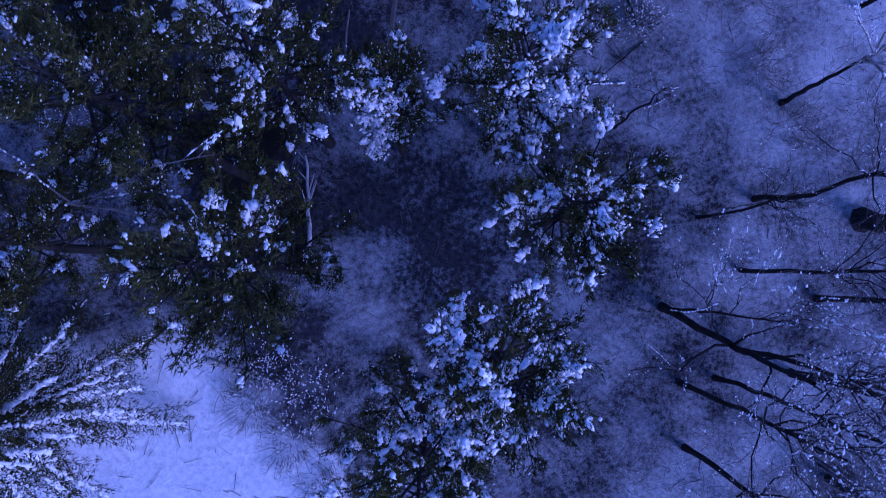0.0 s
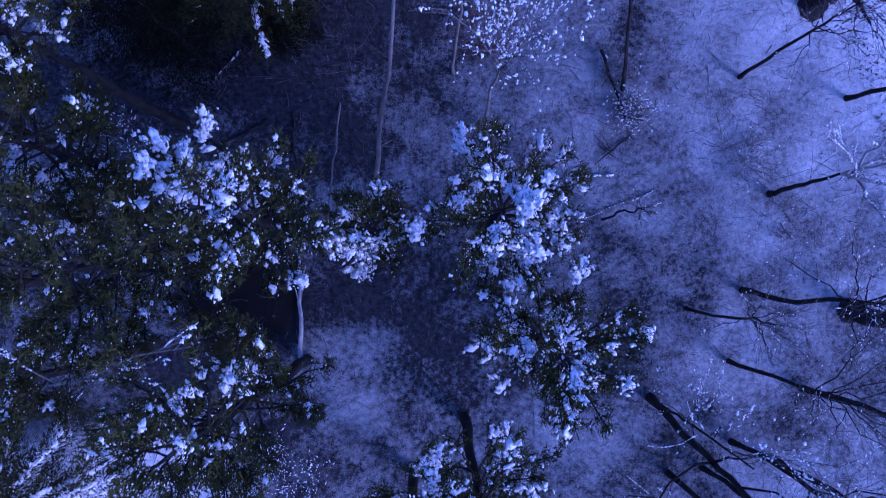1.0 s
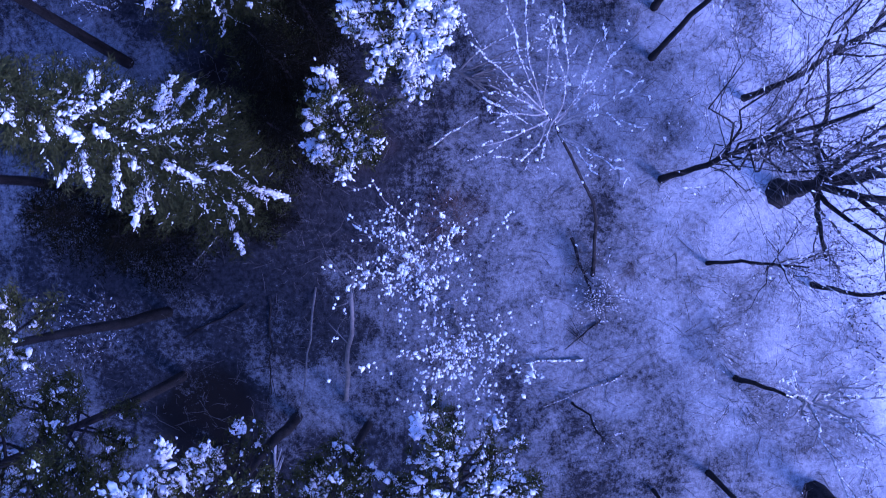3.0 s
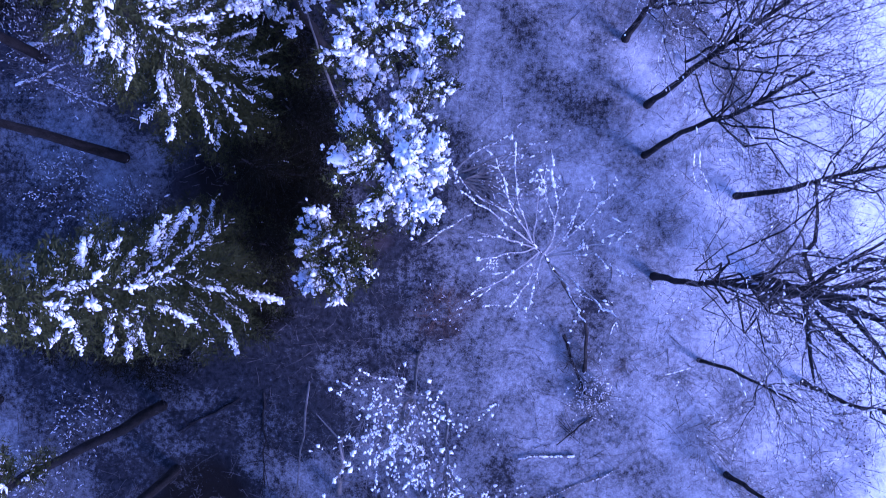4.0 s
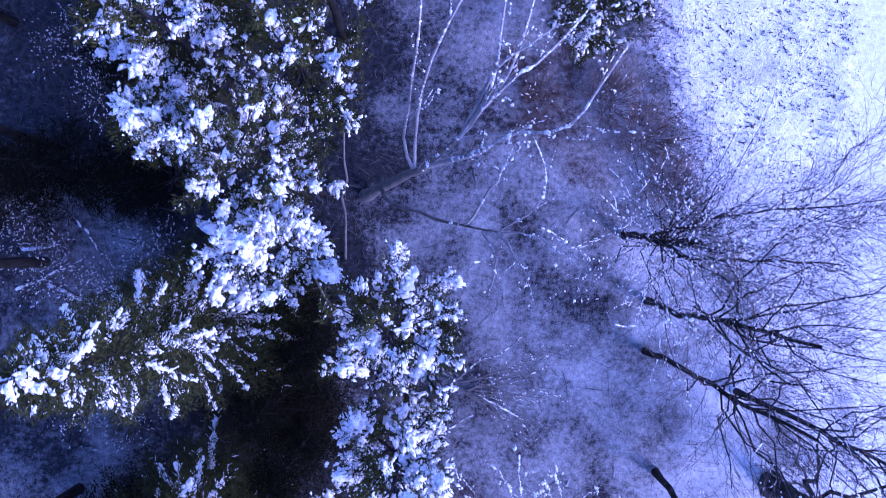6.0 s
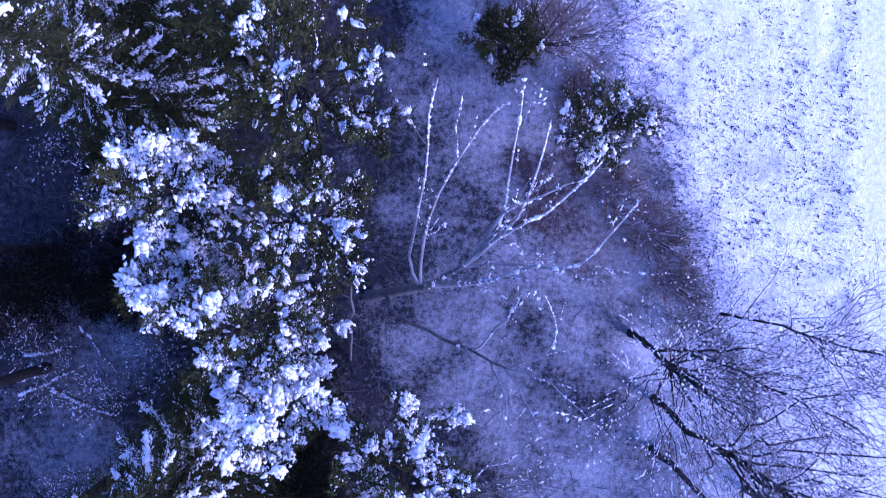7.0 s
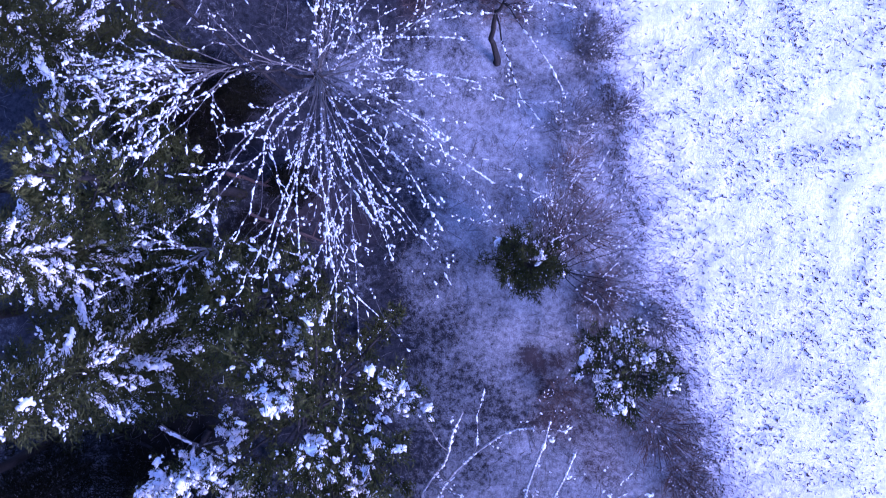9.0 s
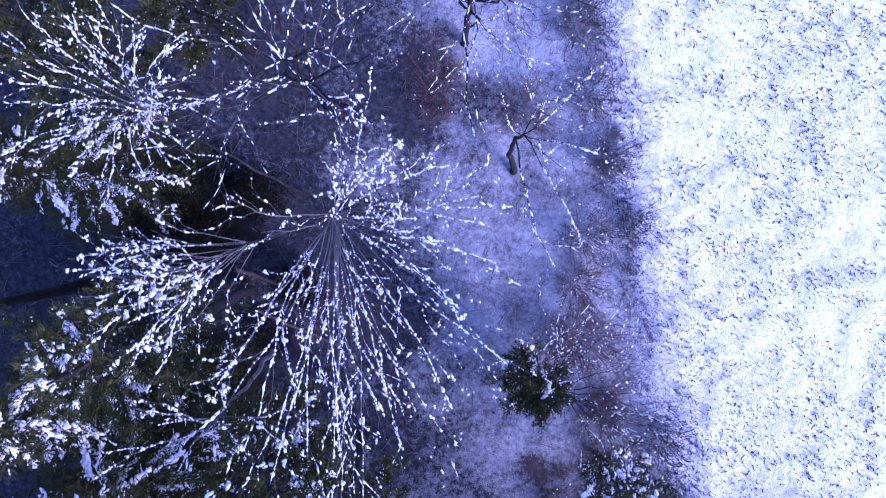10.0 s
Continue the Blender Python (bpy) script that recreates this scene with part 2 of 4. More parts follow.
def build_ground():
    xs, ys = axis_steps(-20, 22, 0.24, 1000), axis_steps(-16, 56, 0.24, 1000)
    X, Y = np.meshgrid(xs, ys)
    edge = field_edge(Y) + 1.1 * (lattice_noise(X, Y, 1.3, 3) - 0.5) + 0.7 * (lattice_noise(X, Y, 0.5, 4) - 0.5)
    field = np.clip((X - edge) / (0.8 + 4.5 * np.clip((23 - Y) / 6, 0, 1)) + 0.5, 0, 1)
    lane = np.clip((X - 18.0 - 0.5 * (lattice_noise(X, Y, 2.0, 5) - 0.5) - 0.03 * np.abs(Y - 36)) / 0.5 + 0.5, 0, 1) * field
    clear = np.clip((meadow_edge(X) + 1.6 - Y + 2.0 * (lattice_noise(X, Y, 1.5, 6) - 0.5)) / 1.6, 0, 1)
    rough = 0.16 * (lattice_noise(X, Y, 3.0, 7) - 0.5) + 0.1 * (lattice_noise(X, Y, 0.9, 8) - 0.5)
    clods = 0.17 * (lattice_noise(X, Y, 0.62, 9) - 0.5) + 0.07 * (lattice_noise(X, Y, 0.33, 10) - 0.5)
    Z = rough * (1 - field) + (clods * (1 - 0.8 * lane)) * field
    Z = np.where((np.abs(X) > 24) | (Y < -18) | (Y > 58), 0, Z)
    open_wood = np.clip((X - 1) / 11, 0, 1) * 0.22 + 0.3 * (lattice_noise(X, Y, 2.6, 11) - 0.5) + 0.22 * (lattice_noise(X, Y, 0.9, 15) - 0.5)
    # snow cover, thinned at the far left to paint in the deep shade
    cover = 0.23 - 0.3 * np.clip((-7.5 - X) / 3, 0, 1) * np.clip((Y - 25) / 3, 0, 1) + open_wood + 0.1 * (lattice_noise(X, Y, 2.2, 14) - 0.5)
    # cover shifted region by region to set the floor's brightness
    cover = cover - 0.24 * np.clip((2.0 - X) / 5, 0, 1) * np.clip((Y - 6) / 4, 0, 1) * (1 - 0.8 * np.clip((-8.0 - X) / 3, 0, 1)) * (1 - 0.45 * np.clip((Y - 36) / 3, 0, 1) * np.clip((X + 4.5) / 2, 0, 1) - 0.25 * np.clip((Y - 35) / 3, 0, 1) * np.clip((X + 6) / 2, 0, 1)) + 0.14 * np.clip((X - 8) / 5, 0, 1) * np.clip((Y - 8) / 5, 0, 1)
    cover = cover + 0.14 * np.clip((X + 1) / 2, 0, 1) * np.clip((Y - 28) / 5, 0, 1) - 0.06 * np.clip(X / 2, 0, 1) * np.clip((Y - 35) / 3, 0, 1) + 0.05 * np.clip((X + 1) / 2, 0, 1) * np.clip((Y - 26) / 3, 0, 1)
    cover = cover + 0.02 * np.clip((8 - Y) / 3, 0, 1) * np.clip((X - 3) / 3, 0, 1)
    cover = cover + 0.22 * np.clip(1.3 - np.hypot((X + 2.6) / 0.7, Y + 1.2) / 2.4 - 0.9 * (lattice_noise(X, Y, 1.4, 16) - 0.5), 0, 1) - 0.05 * np.clip(1.5 - np.hypot(X + 0.5, Y - 2.5) / 3.0, 0, 1)
    cover = cover - 0.1 * np.clip((X - 5) / 2, 0, 1) * np.clip((7 - Y) / 3, 0, 1)
    cover = cover + 0.22 * np.clip(1.6 - np.hypot((X + 12.0) / 2.6, (Y - 23.2) / 2.6), 0, 1) + 0.12 * np.clip(1.6 - np.hypot((X + 10.5) / 2.5, (Y - 16.5) / 2.5), 0, 1)
    cover = np.maximum(cover, clear * 1.1)
    cover = cover * (1 - field) + field * (np.interp(Y, [16, 24, 30, 36], [0.8, 0.8, 0.93, 1.01]) + 0.42 * (lattice_noise(X, Y, 1.5, 12) - 0.45) + 0.3 * lane)
    brown = np.zeros_like(X)
    for bx, by, r in BROWN_PATCHES:
        brown = np.maximum(brown, np.clip(1.4 - np.hypot(X - bx, Y - by) / r - 1.2 * (lattice_noise(X, Y, 0.7, 13) - 0.5) - 1.5 * (lattice_noise(X, Y, 1.9, 18) - 0.5), 0, 1))
    brown *= 0.8 * (1 - field)
    cover = cover - 0.22 * brown * (1 - field)
    # painted shade under the conifers; it also takes the snow off there
    shade_mask = np.zeros_like(X)
    for bx, by, rx, ry in SHADE_PATCHES:
        shade_mask = np.maximum(shade_mask, np.clip(2.6 - 1.9 * np.hypot((X - bx) / rx, (Y - by) / ry) - 0.8 * (lattice_noise(X, Y, 0.7, 17) - 0.5), 0, 1))
    cover = cover - 0.75 * shade_mask
    b = Buf()
    nx, ny = len(xs), len(ys)
    i, j = np.meshgrid(np.arange(nx - 1), np.arange(ny - 1))
    a = (j * nx + i).ravel()
    b.add(np.stack([X, Y, Z], -1).reshape(-1, 3), np.stack([a, a + 1, a + nx + 1, a + nx], -1))
    me = b.mesh("ground", GROUND)
    me.attributes.new("snow_and_shade", "FLOAT", "POINT").data.foreach_set("value", np.clip(cover, 0, 1.3).ravel())
    me.attributes.new("leaf_litter", "FLOAT", "POINT").data.foreach_set("value", brown.ravel())
    me.attributes.new("floor_shade", "FLOAT", "POINT").data.foreach_set("value", shade_mask.ravel())
    tagged(new("ground", me), "snow-dusted forest floor running out into a snowy stubble field", "ground", kind="structure")


# brown litter; the patch at (-1.6, 15.3) paints in the small pine's shade
BROWN_PATCHES = [(10.0, 27.5, 1.5), (8.4, 29.3, 1.4), (10.9, 25.6, 1.1), (6.6, 35.5, 1.2), (7.3, 33.0, 1.3), (2.0, 12.6, 1.2),
                 (9.0, 10.2, 0.8), (-3.5, 36.5, 1.6), (0.0, 45.0, 1.2), (3.6, 44.0, 0.9), (11.5, 21.0, 0.9), (7.0, 28.5, 1.0), (-1.6, 15.3, 0.9),
                 (6.6, 28.8, 1.7), (7.6, 30.4, 1.6), (8.6, 27.4, 1.5), (5.4, 34.6, 1.3), (6.2, 38.2, 1.2)]
# shade painted on the floor: x, y, reach along x, reach along y
SHADE_PATCHES = [(-7.0, 2.0, 2.0, 1.8), (-6.2, 17.4, 1.7, 2.4), (-6.2, 21.6, 1.9, 2.2), (-5.4, 12.75, 1.15, 1.1), (-4.4, 19.2, 1.2, 2.6), (-7.4, 5.0, 1.8, 1.6), (-9.4, 27.2, 1.8, 2.6), (-7.6, 33.2, 1.4, 1.4), (-8.6, 39.4, 2.2, 2.0), (-6.0, 35.0, 1.0, 1.0)]
build_ground()


# ---------- conifers ----------
def bare_trunk(b, rng, x, y, h, r, lean=(0, 0), sides=8):
    z = np.linspace(-0.15, h, 9)
    s = z / h
    pts = np.stack([x + lean[0] * s + 0.04 * rng.normal(size=9), y + lean[1] * s + 0.04 * rng.normal(size=9), z], -1)
    pts[0, :2] = x, y
    tube(b, pts, r * (1 - 0.93 * np.clip(s, 0, 1)) + 0.012, sides)
    return pts


def snow_pads(buf, rng, centres, axes, sizes):
    """Ragged pads of snow: a caked middle with crumbs heaped over and round it, drawn out along the axes."""
    centres, axes, sizes = np.asarray(centres, float).reshape(-1, 3), np.asarray(axes, float).reshape(-1, 3), np.asarray(sizes, float)
    if not len(centres):
        return
    axes = axes / (np.linalg.norm(axes, axis=1, keepdims=True) + 1e-9)
    big = sizes > 0.115
    long = rng.uniform(1.0, 2.0, len(sizes))
    lumps(buf, rng, centres[big], 0.62 * sizes[big], 0.5, BALL2, axes[big] + rng.normal(0, 0.2, (big.sum(), 3)), long[big])
    lumps(buf, rng, centres[~big], 0.75 * sizes[~big], 0.6, BALL1, axes[~big] + rng.normal(0, 0.2, ((~big).sum(), 3)), long[~big] * 1.2)
    of = np.repeat(np.arange(len(sizes)), (2 + 44 * np.minimum(sizes, 0.24)).astype(int))
    w = sizes[of]
    flat = rng.normal(0, 1, (len(of), 3)) * np.array([0.62, 0.62, 0.16])
    c = centres[of] + flat * w[:, None] + axes[of] * (rng.uniform(-1, 1, len(of)) * w * 0.8)[:, None]
    c[:, 2] += 0.25 * w * np.exp(-(flat[:, 0] ** 2 + flat[:, 1] ** 2))
    lumps(buf, rng, c, rng.uniform(0.014, 0.028, len(of)) + 0.24 * w * rng.rand(len(of)), 0.75, GRAIN, axes[of] + rng.normal(0, 0.5, (len(of), 3)), rng.uniform(0.9, 2.0, len(of)))


def pine(x, y, h, r, snowy=1.0, seed=0, crown=0.5, label="", full=1.0):
    """A pine: bare lower trunk, uneven limbs whose upright shoots carry brushes of needles, snow lying on them in ragged pads."""
    rng = np.random.RandomState(seed)
    tree = tagged(new("pine_tree"), label or "dark green pine with snow clumps on its boughs", "tree", "pines")
    tree.location = (x, y, 0)
    tb, lb, fb, sb = Buf(), Buf(), Buf(), Buf()
    tr = bare_trunk(tb, rng, 0, 0, h * 0.97, 0.012 * h + 0.02, rng.normal(0, 0.12, 2))
    limbs = int((26 + 9 * r) * full)
    tips, aims, shoots, shoot_axis = [], [], [], []
    phase = rng.uniform(0, 6.28)
    for i in range(limbs):
        s = crown + (1 - crown) * ((i + rng.uniform(0, 1)) / limbs) ** 0.85
        start = lerp(tr, s * 0.98)
        a = phase + i * 2.4 + rng.normal(0, 0.35)
        up = (s - crown) / (1 - crown)
        reach = 0.84 * r * (0.45 + 0.75 * math.sin(math.pi * (0.22 + 0.68 * up))) * rng.uniform(0.62, 1.12) * (1.0 if up < 0.85 else 0.55)
        rise = 0.12 + 0.65 * up
        k = 5
        t = np.linspace(0, 1, k)
        out = np.array([math.cos(a), math.sin(a), 0])
        pts = start + out * (reach * t)[:, None] + np.array([0, 0, 1.0]) * (reach * rise * t ** 1.6 - 0.1 * reach * np.sin(math.pi * t))[:, None] + rng.normal(0, 0.05, (k, 3)) * t[:, None]
        tube(lb, pts, (0.012 + 0.018 * reach) * (1 - 0.85 * t) + 0.004, 3)
        for _ in range(int(6 + 6.0 * reach)):
            q = rng.uniform(0.28, 1.0)
            p0 = lerp(pts, q)
            b = a + rng.choice([-1, 1]) * rng.uniform(0.2, 1.3)
            l2 = rng.uniform(0.18, 0.52) * (1.25 - 0.5 * q) * min(1.0, 0.5 + reach / 2.5)
            d = np.array([math.cos(b), math.sin(b), rng.uniform(0.1, 0.6)])
            p1 = p0 + d * l2
            tube(lb, [p0, p1], [0.012, 0.004], 3)
            for w in np.linspace(0.3, 1.0, rng.randint(3, 6)):
                tips.append(p0 + (p1 - p0) * w + rng.normal(0, 0.03, 3))
                aims.append(d * 0.45 + np.array([0, 0, 0.85]))
            shoots.append(p0 * 0.35 + p1 * 0.65 + np.array([0, 0, 0.08]))
            shoot_axis.append(d * np.array([1, 1, 0.4]))
        tips.append(pts[-1])
        aims.append(out * 0.5 + np.array([0, 0, 0.8]))
    needles(fb, rng, tips, aims, 0.18, 0.016, int(8 * min(1.0, 0.5 + full)))
    shoots, shoot_axis = np.array(shoots), np.array(shoot_axis)
    # the snow lies in drifts over some boughs and has slid off others
    drift = 0.55 * lattice_noise(shoots[:, 0] + x, shoots[:, 1] + y, 0.4, 21) + 0.2 * lattice_noise(shoots[:, 0] + x, shoots[:, 1] + y, 1.6, 22) + 0.25 * rng.rand(len(shoots))
    load = drift - (0.735 - 0.2 * min(snowy, 1.0) - 0.07 * max(0.0, snowy - 1.0))
    on = load > 0
    snow_pads(sb, rng, shoots[on], shoot_axis[on], np.clip(0.045 + 0.5 * load[on], 0.045, 0.12 + 0.02 * snowy) * rng.uniform(0.6, 1.35, on.sum()))
    # crumbs left among the needles
    tips = np.array(tips)
    loose = rng.rand(len(tips)) < 0.12 + 0.2 * min(snowy, 1.5)
    c = tips[loose] + rng.normal(0, 0.05, (loose.sum(), 3)) + np.array([0, 0, 0.09])
    lumps(sb, rng, c, rng.uniform(0.008, 0.022, len(c)), 0.8, GRAIN, np.array(aims)[loose] + rng.normal(0, 0.4, (len(c), 3)), rng.uniform(1.0, 3.2, len(c)))
    part("trunk", tb, BARK, tree)
    part("bough_frame", lb, BARK, tree, kind="stuff")
    foliage = part("needle_crown", fb, PINE, tree, smooth=False, kind="stuff")
    part("snow_load", sb, SNOW, foliage, "white snow lying in ragged clumps", kind="stuff")
    return tree


def spruce(x, y, h, r, snowy=1.0, seed=0, low=0.12, label="", dark=False, droop=1.0):
    """A spruce: whorls of drooping boughs with combs of twigs, snow in long strips on the upper ones."""
    rng = np.random.RandomState(seed)
    tree = tagged(new("spruce_tree"), label or "dark spruce with long strips of snow on its boughs", "tree", "spruces")
    tree.location = (x, y, 0)
    tb, lb, fb, sb = Buf(), Buf(), Buf(), Buf()
    tr = bare_trunk(tb, rng, 0, 0, h, 0.013 * h + 0.03)
    whorls = max(7, int(h * (1 - low) / (0.62 if dark else 0.54)))
    tips, aims, frost, frost_axis, strip, strip_axis, strip_size = [], [], [], [], [], [], []
    for i in range(whorls):
        s = low + (1 - low) * (i + 0.5) / whorls * 0.985
        up = (s - low) / (1 - low)
        n = rng.randint(6, 9) if up < 0.9 else 6
        a0 = rng.uniform(0, 6.28)
        for j in range(n):
            a = a0 + j * 6.283 / n + rng.normal(0, 0.16)
            reach = r * (1 - up) ** 0.72 * rng.uniform(0.78, 1.15) + 0.2
            k = 7
            t = np.linspace(0, 1, k)
            out, side = np.array([math.cos(a), math.sin(a), 0]), np.array([-math.sin(a), math.cos(a), 0])
            start = lerp(tr, min(1, s + rng.normal(0, 0.006)))
            fall = rng.uniform(0.25, 0.5) * (1 - 0.75 * up) * droop
            pts = start + out * (reach * t)[:, None] + side * (0.12 * reach * rng.normal() * t ** 2)[:, None] + np.array([0, 0, 1.0]) * (reach * (0.28 * t - (fall + 0.28) * t ** 2 + 0.12 * t ** 3))[:, None]
            tube(lb, pts, 0.02 * (1 - 0.85 * t) * min(1, reach / 2) + 0.005, 3)
            twigs = int(5 + (5.0 if dark else 8.0) * reach)
            loaded = rng.rand() < 0.62 * snowy * (0.25 + 0.75 * min(1, up * 2.0 + 0.12))
            dusted = 0.0 if snowy <= 0 else 0.04 + 0.1 * loaded
            for q in np.linspace(0.14, 1.0, twigs):
                p0 = lerp(pts, q)
                for sgn in (-1, 1):
                    l2 = min(0.5, 0.2 * reach) * (1.15 - 0.7 * q) * rng.uniform(0.6, 1.25) + 0.06
                    d = out * rng.uniform(0.55, 0.9) + side * sgn * rng.uniform(0.5, 0.9) + np.array([0, 0, -rng.uniform(0.1, 0.45) * droop])
                    for w in np.linspace(0.2, 1, max(2, int(l2 / 0.14))):
                        tips.append(p0 + d * l2 * w)
                        aims.append(d * 1.1 + np.array([0, 0, 0.2]))
                    if rng.rand() < dusted:
                        for w in np.arange(rng.uniform(0.1, 0.5), rng.uniform(0.6, 1.0), 0.07 / l2):
                            frost.append(p0 + d * l2 * w + np.array([0, 0, 0.045]))
                            frost_axis.append(d)
            if loaded:
                q0 = rng.uniform(0.12, 0.55)
                q1 = min(1.0, q0 + rng.uniform(0.3, 0.75))
                w0 = rng.uniform(0.6, 1.7)
                for q in np.linspace(q0, q1, max(3, int(reach * (q1 - q0) / 0.075))):
                    if rng.rand() < 0.16:
                        continue
                    strip.append(lerp(pts, q) + np.array([0, 0, 0.06]) + side * rng.normal(0, 0.03))
                    strip_axis.append(out + side * rng.normal(0, 0.25))
                    strip_size.append(w0 * rng.uniform(0.045, 0.1) * (0.7 + 0.3 * min(snowy, 1.3)))
    needles(fb, rng, tips, aims, 0.16, 0.017, 3 if dark else 4)
    part("trunk", tb, BARK, tree)
    part("bough_frame", lb, BARK, tree, kind="stuff")
    foliage = part("needle_crown", fb, SHADED_SPRUCE if dark else SPRUCE, tree, smooth=False, kind="stuff")
    if strip or frost:
        snow_pads(sb, rng, strip, strip_axis, np.array(strip_size))
        lumps(sb, rng, frost, rng.uniform(0.012, 0.028, len(frost)), 0.7, GRAIN, frost_axis, rng.uniform(1.3, 3.0, len(frost)))
        part("snow_load", sb, SNOW, foliage, "white snow lying in strips", kind="stuff")
    return tree


# ---------- bare trees ----------
def grow(rng, start, way, length, r0, depth, tubes, dots, lines, spread, upturn, snow, dens, course=None, twig=1.0):
    """One branch and, from it, its twigs. tubes: points and radii; dots: snow tufts; lines: snow lying along a limb."""
    k = 6 if length > 1.2 else (4 if depth else 3)
    t = np.linspace(0, 1, k)
    way = way / np.linalg.norm(way)
    bend = rng.normal(0, 0.1, 3)
    pts = start + (way * length) * t[:, None] + (bend * length) * (t ** 2)[:, None] + np.array([0, 0, upturn * length]) * (t ** 2)[:, None]
    pts[1:-1] += rng.normal(0, 0.028 * length, (k - 2, 3))
    if course is not None:
        pts, k, t = course, len(course), np.linspace(0, 1, len(course))
    radii = r0 * (1 - 0.72 * t) if depth else r0 * (1 - 0.6 * t)
    tubes.append((pts, radii, depth))
    if snow > 0:
        m = rng.poisson(length * 1.9 * snow)
        for q in rng.uniform(0.25, 1.0, m):
            dots.append((lerp(pts, q), pts[-1] - pts[0]))
        if rng.rand() < (0.95 if depth > 1 else 0.6 if depth else 0.3) * snow:
            lines.append((pts, radii))
    if depth == 0:
        return
    n = rng.randint(*dens[depth])
    for i in range(n):
        q = (i + rng.uniform(0.2, 0.9)) / n * 0.8 + 0.2
        p0 = lerp(pts, q)
        tang = pts[min(k - 1, int(q * (k - 1)) + 1)] - pts[min(k - 2, int(q * (k - 1)))]
        tang = tang / np.linalg.norm(tang)
        off = np.cross(tang, rng.normal(0, 1, 3))
        off /= np.linalg.norm(off) + 1e-9
        d = tang + off * spread * rng.uniform(0.6, 1.25)
        r = max(0.0065, lerp(radii, q) * rng.uniform(0.4, 0.58))
        grow(rng, p0, d, length * rng.uniform(0.34, 0.62) * (1.15 - 0.4 * q) * twig, r, depth - 1, tubes, dots, lines, spread, upturn, snow, dens, None, 1.0 if depth == 1 else twig)


DENSE = {3: (4, 6), 2: (4, 7), 1: (3, 5)}
SPARSE = {3: (3, 5), 2: (3, 5), 1: (2, 4)}


def bare_tree(x, y, stems, limbs, r, snow=0.3, seed=0, depth=2, spread=0.75, upturn=0.12, dens=DENSE, bark=None, dot=0.024, label="", stripes=True, limb=0.6, name="bare_tree", lined=0.0, twig=1.0, trunk=None):
    """A leafless tree. stems: rows of points, the trunk's course from its foot; limbs: (stem, where along it, end of the limb)."""
    rng = np.random.RandomState(seed)
    tree = tagged(new(name), label or "leafless dark-barked tree with fine snowy twigs", "tree", "bare trees")
    tree.location = (x, y, 0)
    tb, wb, sb = Buf(), Buf(), Buf()
    tubes, dots, lines = [], [], []
    courses = []
    for stem in stems:
        p = np.array(stem, float)
        s = np.linspace(0, 1, len(p))
        t = np.linspace(0, 1, 12)
        pts = np.stack([np.interp(t, s, p[:, c]) for c in range(3)], -1)
        pts[1:-1] += rng.normal(0, 0.035, (10, 3))
        rad = r * (1 - 0.7 * t) * (1.0 if p[0, 2] < 0.5 else 0.42)
        rad[0] *= 1.35 if p[0, 2] < 1 else 1.0
        tube(tb, pts, rad, 8)
        if snow > 0.25:
            lines.append((pts[5:], rad[5:]))
        courses.append((pts, rad))
    for st, q, end in limbs:
        pts, rad = courses[st]
        p0 = lerp(pts, q)
        ways = np.array(end, float).reshape(-1, 3)
        if len(ways) > 1:
            ways = np.concatenate([p0[None], ways])
            cuts = np.linspace(0, 1, len(ways))
            course = np.stack([np.interp(np.linspace(0, 1, 9), cuts, ways[:, c]) for c in range(3)], -1)
            course[1:-1] = (course[:-2] + 2 * course[1:-1] + course[2:]) / 4 + rng.normal(0, 0.03, (7, 3))
            grow(rng, p0, ways[-1] - p0, np.linalg.norm(np.diff(ways, axis=0), axis=1).sum(), lerp(rad, q) * limb * (0.45 if q < 0.5 else 1.0), depth, tubes, dots, lines, spread, upturn, snow, dens, course, twig)
        else:
            d = ways[0] - p0
            grow(rng, p0, d, np.linalg.norm(d), lerp(rad, q) * limb * (0.45 if q < 0.5 else 1.0), depth, tubes, dots, lines, spread, upturn, snow, dens, None, twig)
    part("trunk", tb, trunk or bark or BARK, tree)
    for pts, rad, lev in tubes:
        if lev == depth:
            one = Buf()
            tube(one, pts, rad, 6)
            part("limb", one, bark or BARK, tree)
        else:
            tube(wb, pts, rad, 4 if lev > 1 else 3)
    twigs = part("twigwork", wb, GREY_BARK if bark in (GREY_BARK, PALE_BARK) else TWIG, tree, kind="stuff")
    if dots:
        c = np.array([p for p, _ in dots])
        ax = np.array([a for _, a in dots])
        size = dot * rng.uniform(0.45, 1.0, len(c)) * (1 + 0.7 * (rng.rand(len(c)) < 0.1))
        if lined:
            # round tufts, some of them heaped
            of = np.repeat(np.arange(len(c)), rng.randint(1, 4, len(c)))
            lumps(sb, rng, c[of] + np.array([0, 0, 0.02]) + rng.normal(0, 0.6, (len(of), 3)) * size[of, None], size[of] * rng.uniform(0.7, 1.2, len(of)), 0.8, GRAIN, ax[of] + rng.normal(0, 0.5, (len(of), 3)), rng.uniform(0.9, 1.7, len(of)))
        else:
            lumps(sb, rng, c + np.array([0, 0, 0.02]), size * 1.1, 0.75, GRAIN, ax, rng.uniform(1.0, 1.9, len(c)))
    for pts, rad in lines if stripes else []:
        m = max(3, int(np.linalg.norm(pts[-1] - pts[0]) / (0.09 if lined else 0.17)))
        t, s = np.linspace(0, 1, len(pts)), np.linspace(0.05, 0.98, m)
        p = np.stack([np.interp(s, t, pts[:, c]) for c in range(3)], -1)
